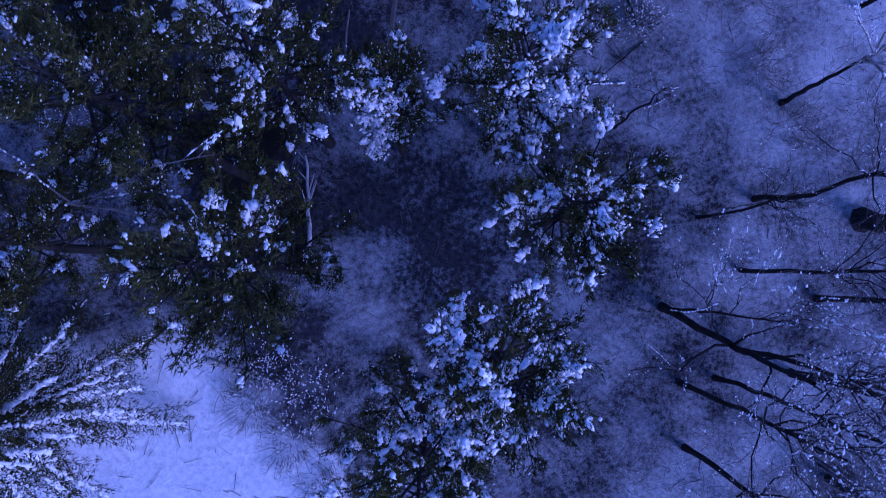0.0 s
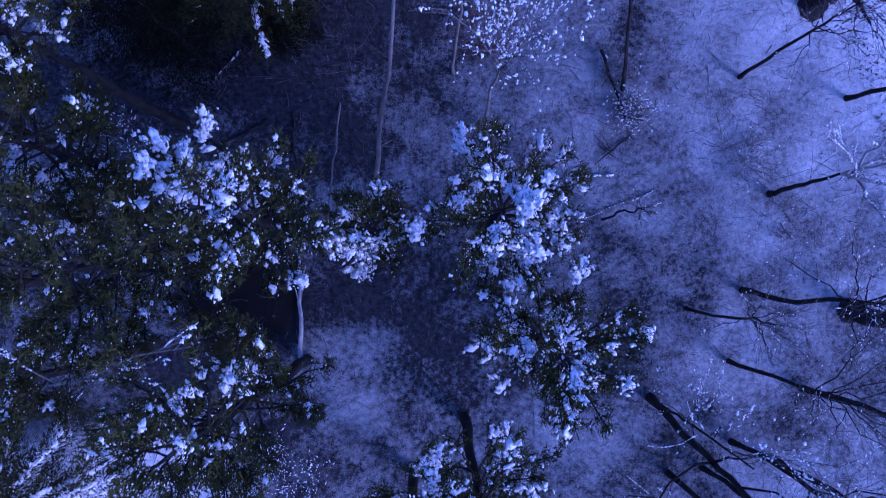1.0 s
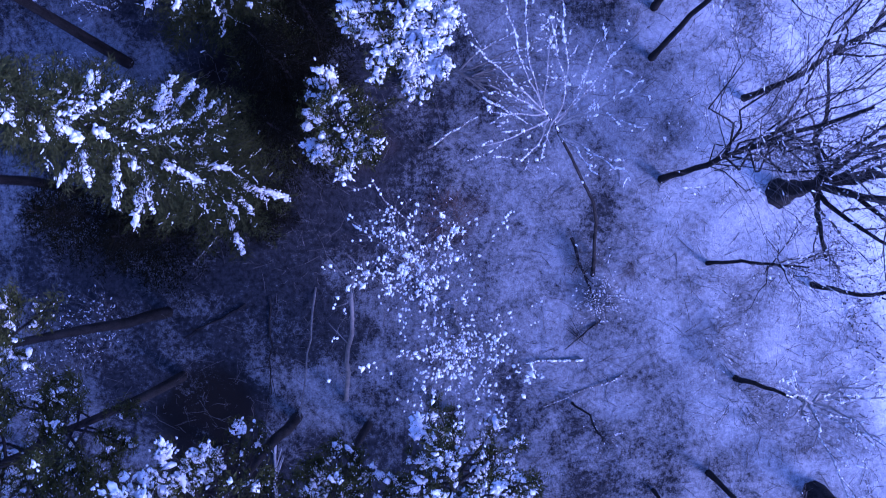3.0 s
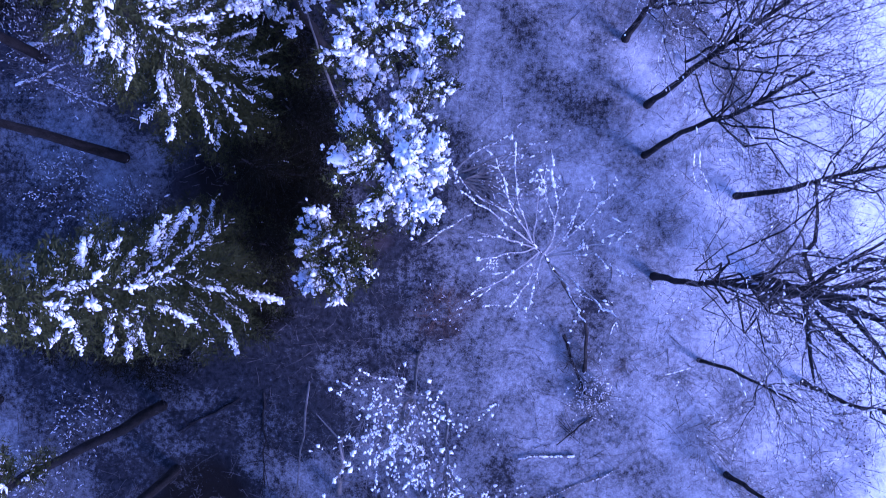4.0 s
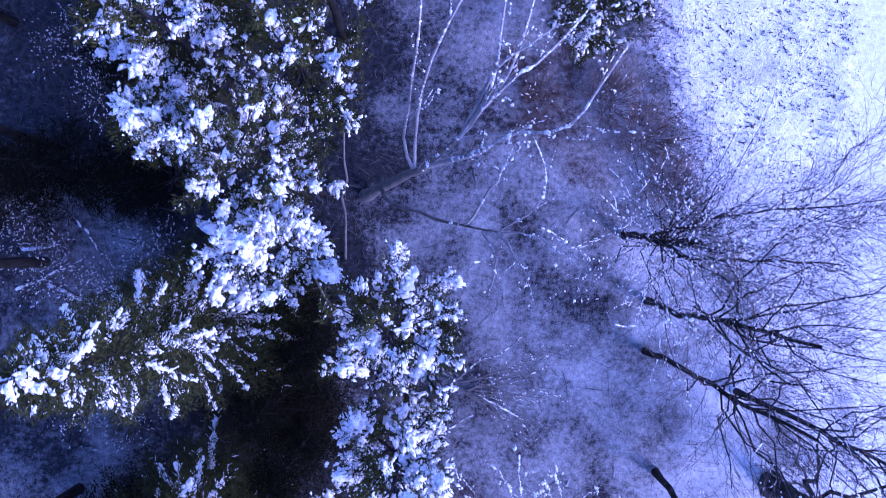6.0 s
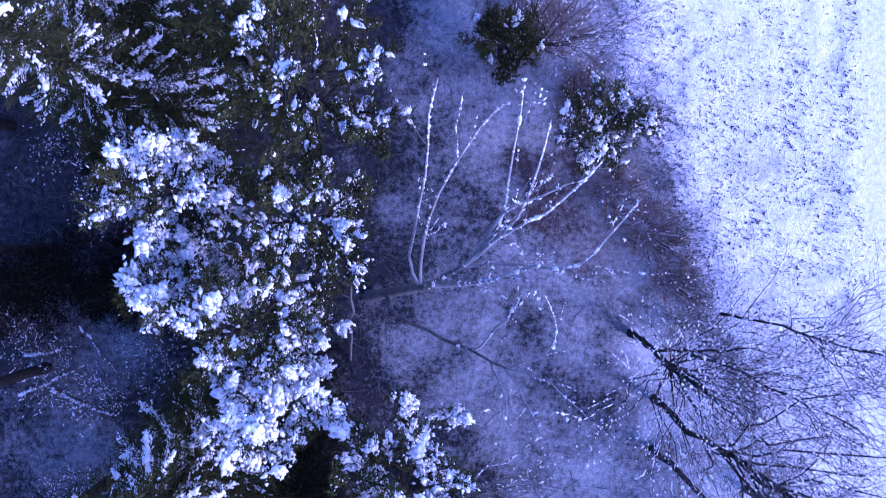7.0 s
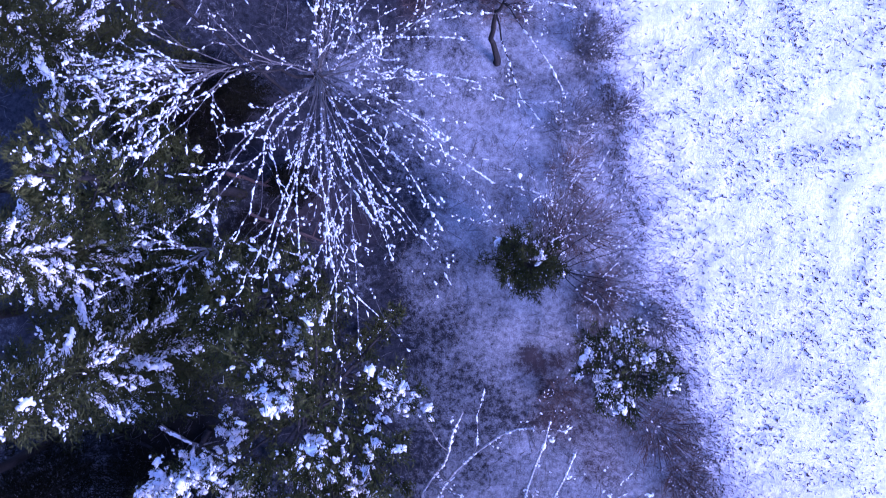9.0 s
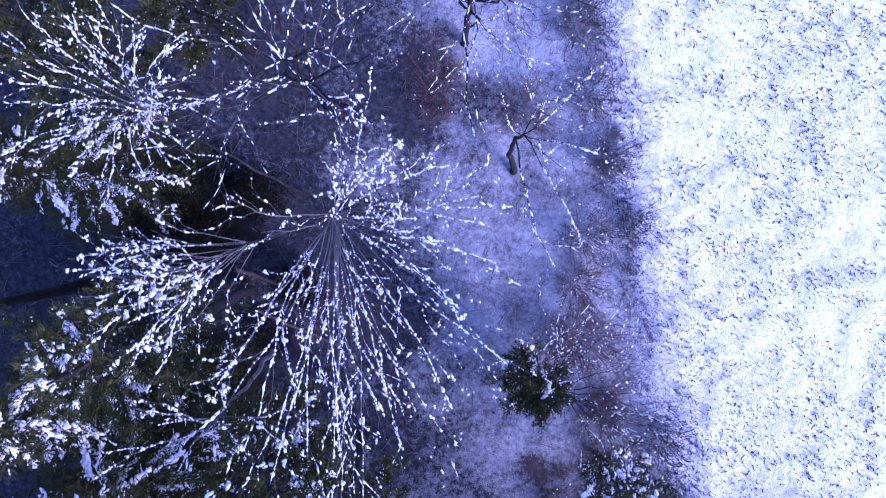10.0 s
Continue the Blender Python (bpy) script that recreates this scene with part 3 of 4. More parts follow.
        keep = (rng.rand(m) < 0.9 * lined) & (s > 0.25) if lined else (rng.rand(m) < 0.72) & (np.sin(np.arange(m) * 0.9 + rng.uniform(0, 6.28)) > -0.65)
        rr = np.interp(s, t, rad)
        slope = np.abs(pts[-1, 2] - pts[0, 2]) / (np.linalg.norm(pts[-1] - pts[0]) + 1e-9)
        if slope > 0.93:
            continue
        step = np.linalg.norm(pts[-1] - pts[0]) / m
        wide = np.maximum(rr * 0.8, (0.021 if rad[0] > 0.016 else 0.014) if lined else 0.015)
        size = wide * rng.uniform(0.55, 1.3, m) * (np.where(rng.rand(m) < 0.12, 1.9, 1.0) if lined else 1.0)
        lumps(sb, rng, (p + np.array([0, 0, 1.0]) * (rr * 0.75)[:, None])[keep], size[keep], 0.7, GRAIN if rad[0] < 0.03 else BALL1, np.gradient(p, axis=0)[keep], np.maximum(1.0, 0.6 * step / wide)[keep])
    if dots or lines:
        part("snow_load", sb, SNOW, twigs, "white snow dotted along the twigs", kind="stuff")
    return tree


def round_tree(x, y, h, fork, spread_r, r, count, snow=0.3, seed=0, stems=1, lean=(0.0, 0.0), **kw):
    """A bare tree with limbs all round: fork is the height of the lowest limbs, spread_r the reach of the crown."""
    rng = np.random.RandomState(seed + 500)
    st, li = [], []
    for s in range(stems):
        a = rng.uniform(0, 6.28)
        o = np.array([math.cos(a), math.sin(a)]) * (0.0 if stems == 1 else 0.09 * h)
        st.append([(0, 0, -0.1), (o[0] * 0.4 + lean[0] * 0.4, o[1] * 0.4 + lean[1] * 0.4, h * 0.4), (o[0] + lean[0] * 0.8, o[1] + lean[1] * 0.8, h * 0.85)])
        n = max(3, count // stems)
        for i in range(n):
            q = (fork / h + (0.97 - fork / h) * (i + rng.uniform(0, 0.8)) / n) / 0.85
            b = a + i * 2.4 + rng.normal(0, 0.3)
            z0 = min(q, 1) * 0.85 * h
            rr = spread_r * rng.uniform(0.6, 1.1)
            li.append((s, min(q, 1.0), (o[0] + lean[0] * 0.8 + math.cos(b) * rr, o[1] + lean[1] * 0.8 + math.sin(b) * rr, min(h, z0 + rng.uniform(0.5, 1.0) * spread_r * 1.1))))
    return bare_tree(x, y, st, li, r, snow, seed, **kw)


def fan_tree(x, y, h, fork, reach, r, count, snow=0.1, seed=0, stems=1, label="", bark=None, dens=None, lined=0.0):
    """A bare tree whose slender limbs leave the stem at sharp angles and spread like a broom."""
    rng = np.random.RandomState(seed + 700)
    courses, limbs = [], []
    for s in range(stems):
        a = rng.uniform(0, 6.28) + s * 6.28 / stems
        o = np.array([math.cos(a), math.sin(a)]) * (0.0 if stems == 1 else 0.11 * h)
        wob = rng.normal(0, 0.15, 2)
        courses.append([(0, 0, -0.1), (o[0] * 0.35 + wob[0], o[1] * 0.35 + wob[1], fork * 0.6), (o[0] * 0.8, o[1] * 0.8, fork * 1.25), (o[0] * 1.2, o[1] * 1.2, h * 0.93)])
        n = max(4, count // stems)
        for i in range(n):
            u = math.sqrt((i + 0.7) / n)
            q = max(0.3, min(1.0, (fork + (h * 0.93 - fork) * (1 - u) * rng.uniform(0.7, 1.0)) / (h * 0.93)))
            b = a + i * 2.4 + rng.normal(0, 0.25)
            rr = reach * u * rng.uniform(0.75, 1.1)
            limbs.append((s, q, (o[0] + math.cos(b) * rr, o[1] + math.sin(b) * rr, h * (1.0 - 0.2 * u * u) + rng.uniform(-0.5, 0.3))))
    return bare_tree(x, y, courses, limbs, r, snow, seed, 2, spread=0.42, upturn=0.04, dens=dens or {2: (7, 10), 1: (3, 6)}, limb=0.47, label=label, bark=bark, lined=lined)


# ---------- the conifers of the wood ----------
PINES = [  # x, y, height, reach, snow
    (2.2, 4.9, 13.0, 2.1, 1.5), (3.6, 1.4, 13.2, 2.1, 0.9), (1.6, -2.3, 15.5, 2.3, 0.9), (-0.3, -4.3, 15.0, 2.2, 1.0),
    (-1.1, 4.4, 12.0, 1.2, 1.3), (-3.9, 4.7, 16.0, 2.0, 1.5), (-4.4, -0.1, 16.5, 2.4, 0.4), (-6.9, 3.4, 16.5, 2.5, 0.45),
    (-8.4, 6.3, 15.5, 2.2, 0.5), (-10.2, 0.6, 15.5, 2.3, 0.5), (-2.6, 22.9, 13.5, 1.5, 3.6), (0.65, 20.9, 13.0, 2.0, 2.8), (0.7, 17.6, 13.5, 1.8, 2.3),
    (-1.1, 14.7, 10.3, 1.3, 1.0), (-2.8, 25.3, 14.2, 2.0, 1.3), (-4.9, 28.6, 14.5, 1.6, 2.6), (-5.1, 26.3, 13.2, 1.3, 2.0),
    (-1.8, 31.3, 14.6, 2.7, 0.6), (-1.7, 28.0, 13.6, 1.9, 1.2), (-3.4, 33.6, 13.4, 1.9, 0.25), (-6.5, 36.6, 15.5, 1.9, 0.3),
    (7.4, 31.0, 7.2, 1.5, 1.2), (4.1, 34.4, 5.0, 1.3, 0.25), (-9.0, 43.8, 14.0, 1.9, 0.25), (-6.8, 45.6, 11.0, 1.6, 0.15),
]
for i, (px, py, ph, pr, ps) in enumerate(PINES):
    pine(px, py, ph, pr, ps, 40 + i, 0.5 if ph > 8 else 0.2,
         label="young green pine with snow clumps beside the field" if ph < 8 else ("pine crown thick with white snow clumps" if ps > 1.1 else "olive green pine with scattered snow clumps"))
for i, (px, py, ph, pr) in enumerate([(-9.0, 8.8, 17.0, 2.2), (-10.6, 18.6, 17.0, 2.2), (-13.4, 27.2, 16.0, 2.2), (-12.5, 13.5, 16.0, 2.2)]):
    pine(px, py, ph, pr, 0.35, 90 + i, 0.72, label="tall pine with a bare dark lower trunk")
# extra pines, crowns out of view, added to close and shade the wood
tall = [pine(px, py, 16.0, 2.3, 0.3, 96, 0.6, "tall pine at the back of the wood", full=0.4) for px, py in [(-17.5, 6.0), (-18.5, 20.5)]]
for i, (px, py) in enumerate([(-14.0, 3.0), (-15.5, 9.0), (-13.8, 22.5), (-16.5, 17.0), (-15.0, 32.0), (-12.6, 36.5), (-13.0, 41.5), (-11.5, 48.5), (-5.0, 50.5)]):
    copy_thing(tall[i % 2], pose(px, py, 0, 0, 0, 67 * i))
SPRUCES = [  # x, y, height, reach, snow
    (-6.2, 14.0, 17.3, 2.7, 0.8), (-5.5, 20.7, 17.5, 2.9, 1.1), (-7.7, 31.9, 15.5, 3.0, 0.8), (-8.8, 34.8, 15.0, 2.6, 1.0), (-13.6, -4.7, 15.0, 4.2, 3.0), (-10.5, 40.8, 12.0, 2.6, 0.8),
]
for i, (px, py, ph, pr, ps) in enumerate(SPRUCES):
    spruce(px, py, ph, pr, ps, 140 + i, droop=1.9 if ps > 2 else 1.0)
# small blackened spruces, most added to stand in for shade between tall conifers
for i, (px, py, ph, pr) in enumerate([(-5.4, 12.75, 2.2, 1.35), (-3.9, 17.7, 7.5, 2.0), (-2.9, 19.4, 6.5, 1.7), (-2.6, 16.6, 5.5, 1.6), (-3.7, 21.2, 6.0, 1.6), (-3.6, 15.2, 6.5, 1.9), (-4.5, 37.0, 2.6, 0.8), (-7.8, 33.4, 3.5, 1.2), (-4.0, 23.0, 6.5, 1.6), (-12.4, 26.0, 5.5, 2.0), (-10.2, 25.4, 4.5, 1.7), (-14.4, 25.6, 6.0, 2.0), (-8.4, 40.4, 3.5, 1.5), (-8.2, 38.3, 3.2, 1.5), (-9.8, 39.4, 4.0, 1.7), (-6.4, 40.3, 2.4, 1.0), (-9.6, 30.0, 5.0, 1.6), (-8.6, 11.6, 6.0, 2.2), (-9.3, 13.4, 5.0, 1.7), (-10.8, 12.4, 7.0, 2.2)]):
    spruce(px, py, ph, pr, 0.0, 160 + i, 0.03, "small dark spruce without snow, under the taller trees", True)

# ---------- the bare trees ----------
FINE = "leafless dark-barked tree with fine bare twigs"
ROUND = [  # x, y, height, fork, reach, radius, limbs, snow, stems
    (12.25, 2.6, 11.0, 6.5, 2.2, 0.11, 9, 0.15, 1), (10.1, 1.9, 8.5, 5.0, 1.4, 0.07, 7, 0.1, 1),
    (11.7, -0.1, 11.5, 6.0, 2.0, 0.09, 9, 0.1, 1), (9.4, -4.4, 12.5, 6.5, 2.4, 0.11, 10, 0.4, 1),
    (10.7, -4.2, 12.0, 6.5, 2.2, 0.1, 9, 0.4, 1), (9.5, -6.8, 12.5, 6.0, 2.4, 0.12, 10, 0.4, 1), (13.6, -4.0, 12.0, 6.0, 2.4, 0.14, 9, 0.2, 1),
    (15.0, -8.0, 12.0, 6.0, 2.4, 0.14, 9, 0.2, 1), (14.6, -1.2, 11.0, 6.0, 2.2, 0.12, 9, 0.2, 1), (10.4, 14.1, 16.0, 6.5, 3.0, 0.14, 16, 0.2, 1),
    (10.0, 18.9, 15.0, 7.5, 2.6, 0.12, 12, 0.1, 1), (10.1, 20.9, 15.0, 7.2, 2.8, 0.13, 12, 0.1, 1),
    (13.6, 17.3, 13.5, 6.5, 2.6, 0.12, 10, 0.2, 1), (12.8, 24.2, 13.0, 6.0, 2.6, 0.055, 12, 0.1, 1),
    (-3.5, 43.6, 12.5, 6.0, 3.2, 0.18, 18, 0.9, 1), (1.0, 46.5, 11.5, 5.0, 3.2, 0.13, 18, 0.9, 1), (12.2, 10.8, 9.0, 5.0, 1.8, 0.08, 7, 0.2, 1),
    (11.6, 22.6, 13.0, 6.0, 2.4, 0.055, 10, 0.1, 1), (6.9, 5.3, 7.0, 4.5, 0.6, 0.05, 3, 0.1, 1), (16.3, 10.0, 11.0, 5.0, 2.4, 0.1, 9, 0.1, 1), (12.4, -9.6, 12.0, 6.0, 2.4, 0.13, 9, 0.1, 1), (11.8, -3.2, 12.0, 6.0, 2.2, 0.11, 8, 0.1, 1),
]
for i, (px, py, ph, pf, pr, rr, pc, ps, st) in enumerate(ROUND):
    if ps > 0.5:
        round_tree(px, py, ph, pf, pr, rr, pc, ps, 200 + i, st, label="leafless tree with snow along its limbs", dens=SPARSE, upturn=0.2)
    else:
        fan_tree(px, py, ph, pf, pr, rr, pc + 5, ps, 200 + i, st, FINE, lined=0.5 if ps >= 0.3 else 0.0)

# the round-headed tree at the wood's edge: one dark stem, many fine limbs from its top
rng = np.random.RandomState(330)
ends = []
for j in range(40):
    a, u = j * 2.4, math.sqrt((j + 0.5) / 40)
    ends.append((0, 0.6 + 0.4 * (1 - u) + rng.uniform(-0.04, 0.0), (-0.65 + math.cos(a) * 2.9 * u, -0.2 + math.sin(a) * 2.9 * u, 12.8 - 2.0 * u * u + rng.uniform(-0.4, 0.3))))
bare_tree(9.2, 23.5, [[(0, 0, -0.1), (-0.15, -0.1, 3.5), (-0.4, -0.3, 6.5), (-0.6, -0.35, 10.5)], [(-0.2, -0.15, 4.0), (0.5, 0.2, 6.5), (1.0, 0.7, 9.5)], [(-0.2, -0.15, 4.5), (0.4, -0.9, 7.0), (0.9, -1.6, 9.5)]],
          ends + [(1, 1.0, (1.8, 1.6, 12)), (1, 0.9, (2.2, 0.6, 11.5)), (1, 0.8, (1.6, 0.2, 11.5)), (2, 1.0, (1.7, -2.4, 12)), (2, 0.9, (2.2, -1.4, 11.5)), (2, 0.8, (0.8, -2.6, 11.5))],
          0.14, 0.5, 331, 2, limb=0.3, spread=0.42, upturn=0.02, dens={2: (7, 10), 1: (2, 4)}, dot=0.03, twig=0.8, label="round-headed leafless tree with snow on its fine twigs")

# slender birches whose tops are full of snow tufts
for i, (px, py, ph, pr) in enumerate([(1.15, 10.95, 15.3, 1.2), (2.2, 8.95, 14.9, 1.05)]):
    rng = np.random.RandomState(310 + i)
    ends = []
    for j in range(24):
        a, u = j * 2.4, math.sqrt((j + 0.6) / 24)
        ends.append((0, 0.62 + 0.36 * (1 - u) + rng.uniform(-0.03, 0.03), (math.cos(a) * pr * u, math.sin(a) * pr * u, ph - 1.1 * u * u + rng.uniform(-0.3, 0.2))))
    bare_tree(px, py, [[(0, 0, -0.1), (0.08, -0.05, ph * 0.45), (0, 0, ph * 0.93)]], ends, 0.065, 1.15, 300 + i, 2, spread=0.55, upturn=0.05, dens={2: (5, 7), 1: (2, 4)}, dot=0.035,
              twig=0.65, bark=GREY_BARK, label="slender leafless birch with snow tufts on every twig", stripes=False)

# the old thick tree by the field, limbs close to the ground
bare_tree(15.0, 13.6, [[(0, 0, -0.1), (0.15, 0.05, 1.2), (0.3, 0.1, 2.6)]],
          [(0, 0.95, (3.5, 1.5, 8)), (0, 0.9, (3.2, -1.5, 7.5)), (0, 1.0, (1.0, 3.6, 9)), (0, 0.9, (0.6, -3.4, 7)), (0, 0.85, (-1.8, 2.6, 7)), (0, 1.0, (2.0, 0.2, 10)), (0, 0.8, (-1.2, -2.6, 6)), (0, 1.0, (1.2, 1.2, 12)), (0, 1.0, (0.2, -1.2, 11.5)), (0, 0.97, (-0.4, 1.0, 11)), (0, 0.93, (2.0, -0.9, 11)), (0, 0.95, (1.6, 2.2, 11)), (0, 0.9, (0.9, -2.4, 10))],
          0.5, 0.25, 320, 3, dens={3: (4, 6), 2: (3, 6), 1: (3, 5)}, label="old thick-trunked bare tree with heavy spreading limbs")
bare_tree(16.4, 1.8, [[(0, 0, -0.1), (0.6, -0.3, 2.0), (1.3, -0.6, 4.0)]],
          [(0, 0.95, (3.4, -2.0, 8)), (0, 0.9, (3.2, 1.4, 8)), (0, 1.0, (0.4, 2.2, 9)), (0, 0.8, (-1.6, 1.2, 7)), (0, 0.9, (0.2, -3.0, 8))],
          0.42, 0.6, 321, 3, dens={3: (4, 6), 2: (3, 5), 1: (2, 4)}, label="thick dark bare tree with snow on its trunk")
# a forked dark trunk whose pale limbs spread over the snow
bare_tree(8.7, -1.5, [[(0, 0, -0.1), (0.0, -0.6, 5.0), (0.2, -1.0, 8.0), (-0.2, -1.1, 12.0)], [(0.0, -0.05, 1.0), (-0.2, 0.1, 5.0), (-0.5, 0.2, 11.0)]],
          [(0, 0.42, (-2.0, 1.8, 8.0)), (1, 0.7, (-1.3, 1.8, 12.0)), (1, 0.55, (-1.4, 2.1, 10.0)), (1, 0.5, (-1.2, 1.6, 9.0)), (1, 0.85, (0.8, 0.9, 12.0)), (1, 0.9, (0.8, 0.5, 13.0)), (0, 0.5, (0.0, 0.1, 9.0)), (0, 0.5, (-3.4, -1.4, 9.0)),
           (0, 0.7, (0.9, -0.6, 12.0)), (0, 0.8, (1.6, -1.4, 12.6)), (0, 0.75, (-1.4, -2.2, 12.0)), (0, 0.9, (0.6, -2.0, 13.0)), (0, 0.95, (-0.6, -0.6, 13.2)), (1, 0.95, (-0.2, 1.0, 13.0)), (1, 0.8, (1.5, 0.1, 12.4))],
          0.15, 0.6, 316, 2, limb=0.5, spread=0.5, upturn=0.0, twig=0.7, dens={2: (5, 8), 1: (2, 4)}, lined=0.8, dot=0.028, label="forked dark-trunked bare tree with pale snowy limbs")
# the pale tree whose limbs carry snow
bare_tree(13.3, 6.3, [[(0, 0, -0.1), (0.1, 0.1, 3), (0.15, 0.2, 6)]],
          [(0, 1.0, (-1.2, 0.9, 8)), (0, 1.0, (0.5, 1.8, 8.5)), (0, 0.97, (1.6, 0.8, 8.5)), (0, 0.9, (1.2, -0.7, 8)), (0, 0.95, (0.3, -2.3, 8)), (0, 0.85, (-0.9, -0.6, 7.5)), (0, 1.0, (0.3, 0.3, 9.5))],
          0.11, 1.0, 317, 2, trunk=BARK, limb=1.5, twig=0.7, spread=0.7, dens={2: (5, 7), 1: (2, 4)}, bark=PALE_BARK, lined=1.0, dot=0.035, label="small bare tree with pale snow-covered limbs")
# a dead top reaching over the gap, its bough thick with snow
bare_tree(-7.1, 1.2, [[(0, 0, -0.1), (0.05, 0.05, 7), (0.1, 0.0, 14.3)]],
          [(0, 1.0, [(1.2, 0.3, 14.7), (2.2, 0.7, 14.9), (3.1, 0.85, 15.0)]), (0, 0.99, [(1.6, 0.2, 14.6), (2.4, 0.1, 14.7)]), (0, 0.98, (-0.9, 1.2, 15.2))],
          0.07, 0.6, 318, 2, limb=0.9, spread=0.6, upturn=0.0, twig=0.6, dens={2: (4, 6), 1: (1, 3)}, bark=GREY_BARK, dot=0.045, lined=0.8, label="dead tree top with a long snow-covered bough")
# the small pale tree with snow-lined limbs
bare_tree(6.7, 13.9, [[(1.0, -3.6, -0.1), (0.2, -1.2, 4.8), (-1.6, 1.0, 8.0), (-2.1, 1.4, 8.6)]],
          [(0, 1.00, [(-2.9, 2.5, 10.0), (-3.3, 3.5, 11.0)]), (0, 1.00, [(-2.7, 2.6, 10.0), (-2.8, 3.9, 11.0)]), (0, 0.90, [(-3.2, 2.1, 9.5), (-4.2, 2.7, 10.5)]), (0, 0.85, [(-2.8, 1.4, 9.5), (-3.7, 1.6, 10.5)]), (0, 0.80, [(-2.7, 0.5, 9.5), (-3.9, 0.0, 10.5)]), (0, 0.75, [(-2.1, 0.3, 9.5), (-2.4, -0.4, 10.5)]), (0, 0.75, [(-1.4, 1.5, 9.0), (-1.9, 2.7, 10.0), (-2.2, 3.2, 11.0)]), (0, 0.75, [(-1.4, 1.8, 9.0), (-1.7, 2.9, 10.0), (-1.9, 3.7, 11.0)]), (0, 0.75, [(-1.2, 1.5, 9.0), (-0.9, 2.8, 10.5)]), (0, 0.72, [(-1.1, 1.5, 9.0), (-0.6, 2.2, 10.0), (-0.3, 2.6, 11.0)]), (0, 0.70, [(-0.7, 1.3, 9.5), (0.2, 1.4, 10.5)]), (0, 0.70, [(-0.5, 1.1, 9.5), (0.2, 0.5, 10.5)]), (0, 0.65, [(-1.1, -0.0, 9.0), (-0.9, -0.7, 10.5)]), (0, 0.65, [(-0.4, -0.2, 9.0), (-0.0, -0.6, 10.0)]), (0, 0.95, [(-2.1, 2.6, 10.0), (-2.1, 3.3, 11.0)]), (0, 0.80, [(-2.4, -0.0, 9.5), (-3.0, -0.3, 10.5)]), (0, 0.90, [(-3.0, 1.0, 9.5), (-3.7, 0.9, 10.6)])],
          0.075, 0.8, 319, 2, trunk=BARK, limb=0.75, spread=0.5, upturn=0.0, dens={2: (4, 7), 1: (1, 3)}, bark=PALE_BARK, dot=0.036, lined=0.75, twig=0.6, label="small pale leafless tree with snow along every limb")
# a bent-over young tree, its pale broom of twigs low over the snow
rng = np.random.RandomState(345)
bare_tree(1.6, 18.3, [[(0, 0, -0.1), (0.5, -0.2, 1.3), (1.3, -0.6, 1.9)]], [(0, rng.uniform(0.6, 1.0), (1.3 + c * math.cos(a), -0.6 + c * math.sin(a), 2.0 + rng.uniform(-0.3, 0.6))) for a, c in zip(np.linspace(-0.75, 0.7, 15), rng.uniform(1.8, 3.4, 15))],
          0.09, 0.35, 346, 2, limb=1.0, spread=0.4, upturn=0.0, twig=0.6, dens={2: (5, 8), 1: (2, 4)}, bark=GREY_BARK, lined=0.4, label="bent-over young bare tree with a broom of pale twigs")
# the leaning tree in the gap: one trunk leaning over the snow, its limbs rising from it one after another
stem_courses = [[(0.0, 0.0, -0.1), (1.8, 0.5, 3.4), (2.4, 0.6, 4.5), (3.6, 1.4, 6.4)], [(0.8, 0.1, 1.6), (1.1, -0.4, 3.1), (2.6, -1.0, 4.5), (3.8, -1.4, 6.0), (4.7, -1.6, 8.0)]]
upper_limbs = [
    (0, 1.0, [(4.4, 2.3, 8.2), (4.6, 3.0, 9.0), (4.8, 4.5, 10.4), (4.9, 5.9, 11.5)]), (0, 0.98, [(5.5, 1.5, 7.6), (6.3, 1.1, 8.2), (7.0, 1.6, 9.2), (7.3, 2.3, 10.2), (7.8, 3.1, 11.2)]),
    (0, 1.0, [(4.4, 2.2, 8.3), (5.1, 2.6, 10.0), (6.0, 3.0, 10.4), (6.9, 4.1, 11.2)]), (0, 0.48, [(1.6, 1.3, 4.2), (2.0, 2.5, 6.0), (2.4, 3.8, 8.5), (2.5, 4.9, 10.5), (2.8, 6.1, 11.5)]),
    (0, 0.49, [(2.2, 2.2, 6.5), (2.7, 3.5, 8.0), (4.0, 5.3, 10.0), (4.6, 5.6, 11.0)]), (0, 0.68, [(4.3, 0.9, 7.0), (5.5, 1.4, 8.6)]),
    (0, 1.0, [(4.6, 3.0, 9.2), (5.0, 3.1, 10.2), (6.0, 3.5, 11.4)])]
lower_limbs = [
    (1, 1.0, [(5.7, -1.7, 9.5), (6.6, -2.6, 10.6)]), (1, 0.75, [(4.7, -0.1, 8.7), (5.0, 0.7, 9.6)]), (1, 1.0, [(5.7, -1.0, 9.6), (5.9, -0.1, 10.4), (5.4, 0.8, 10.8)]),
    (1, 0.97, [(5.2, -2.4, 9.4), (5.4, -3.4, 10.6)]), (1, 0.9, [(4.6, -2.4, 9.0), (4.3, -3.2, 10.2)]), (0, 0.95, [(5.0, 2.6, 9.6), (5.6, 5.1, 11.2)])]
bare_tree(-1.1, 25.1, stem_courses, upper_limbs + lower_limbs,
          0.22, 0.8, 322, 2, limb=0.95, spread=0.6, upturn=0.0, twig=0.5, dens={2: (5, 8), 1: (2, 4)}, bark=PALE_BARK, trunk=GREY_BARK, dot=0.036, lined=0.6, label="leaning grey bare tree with snow on its forked limbs")
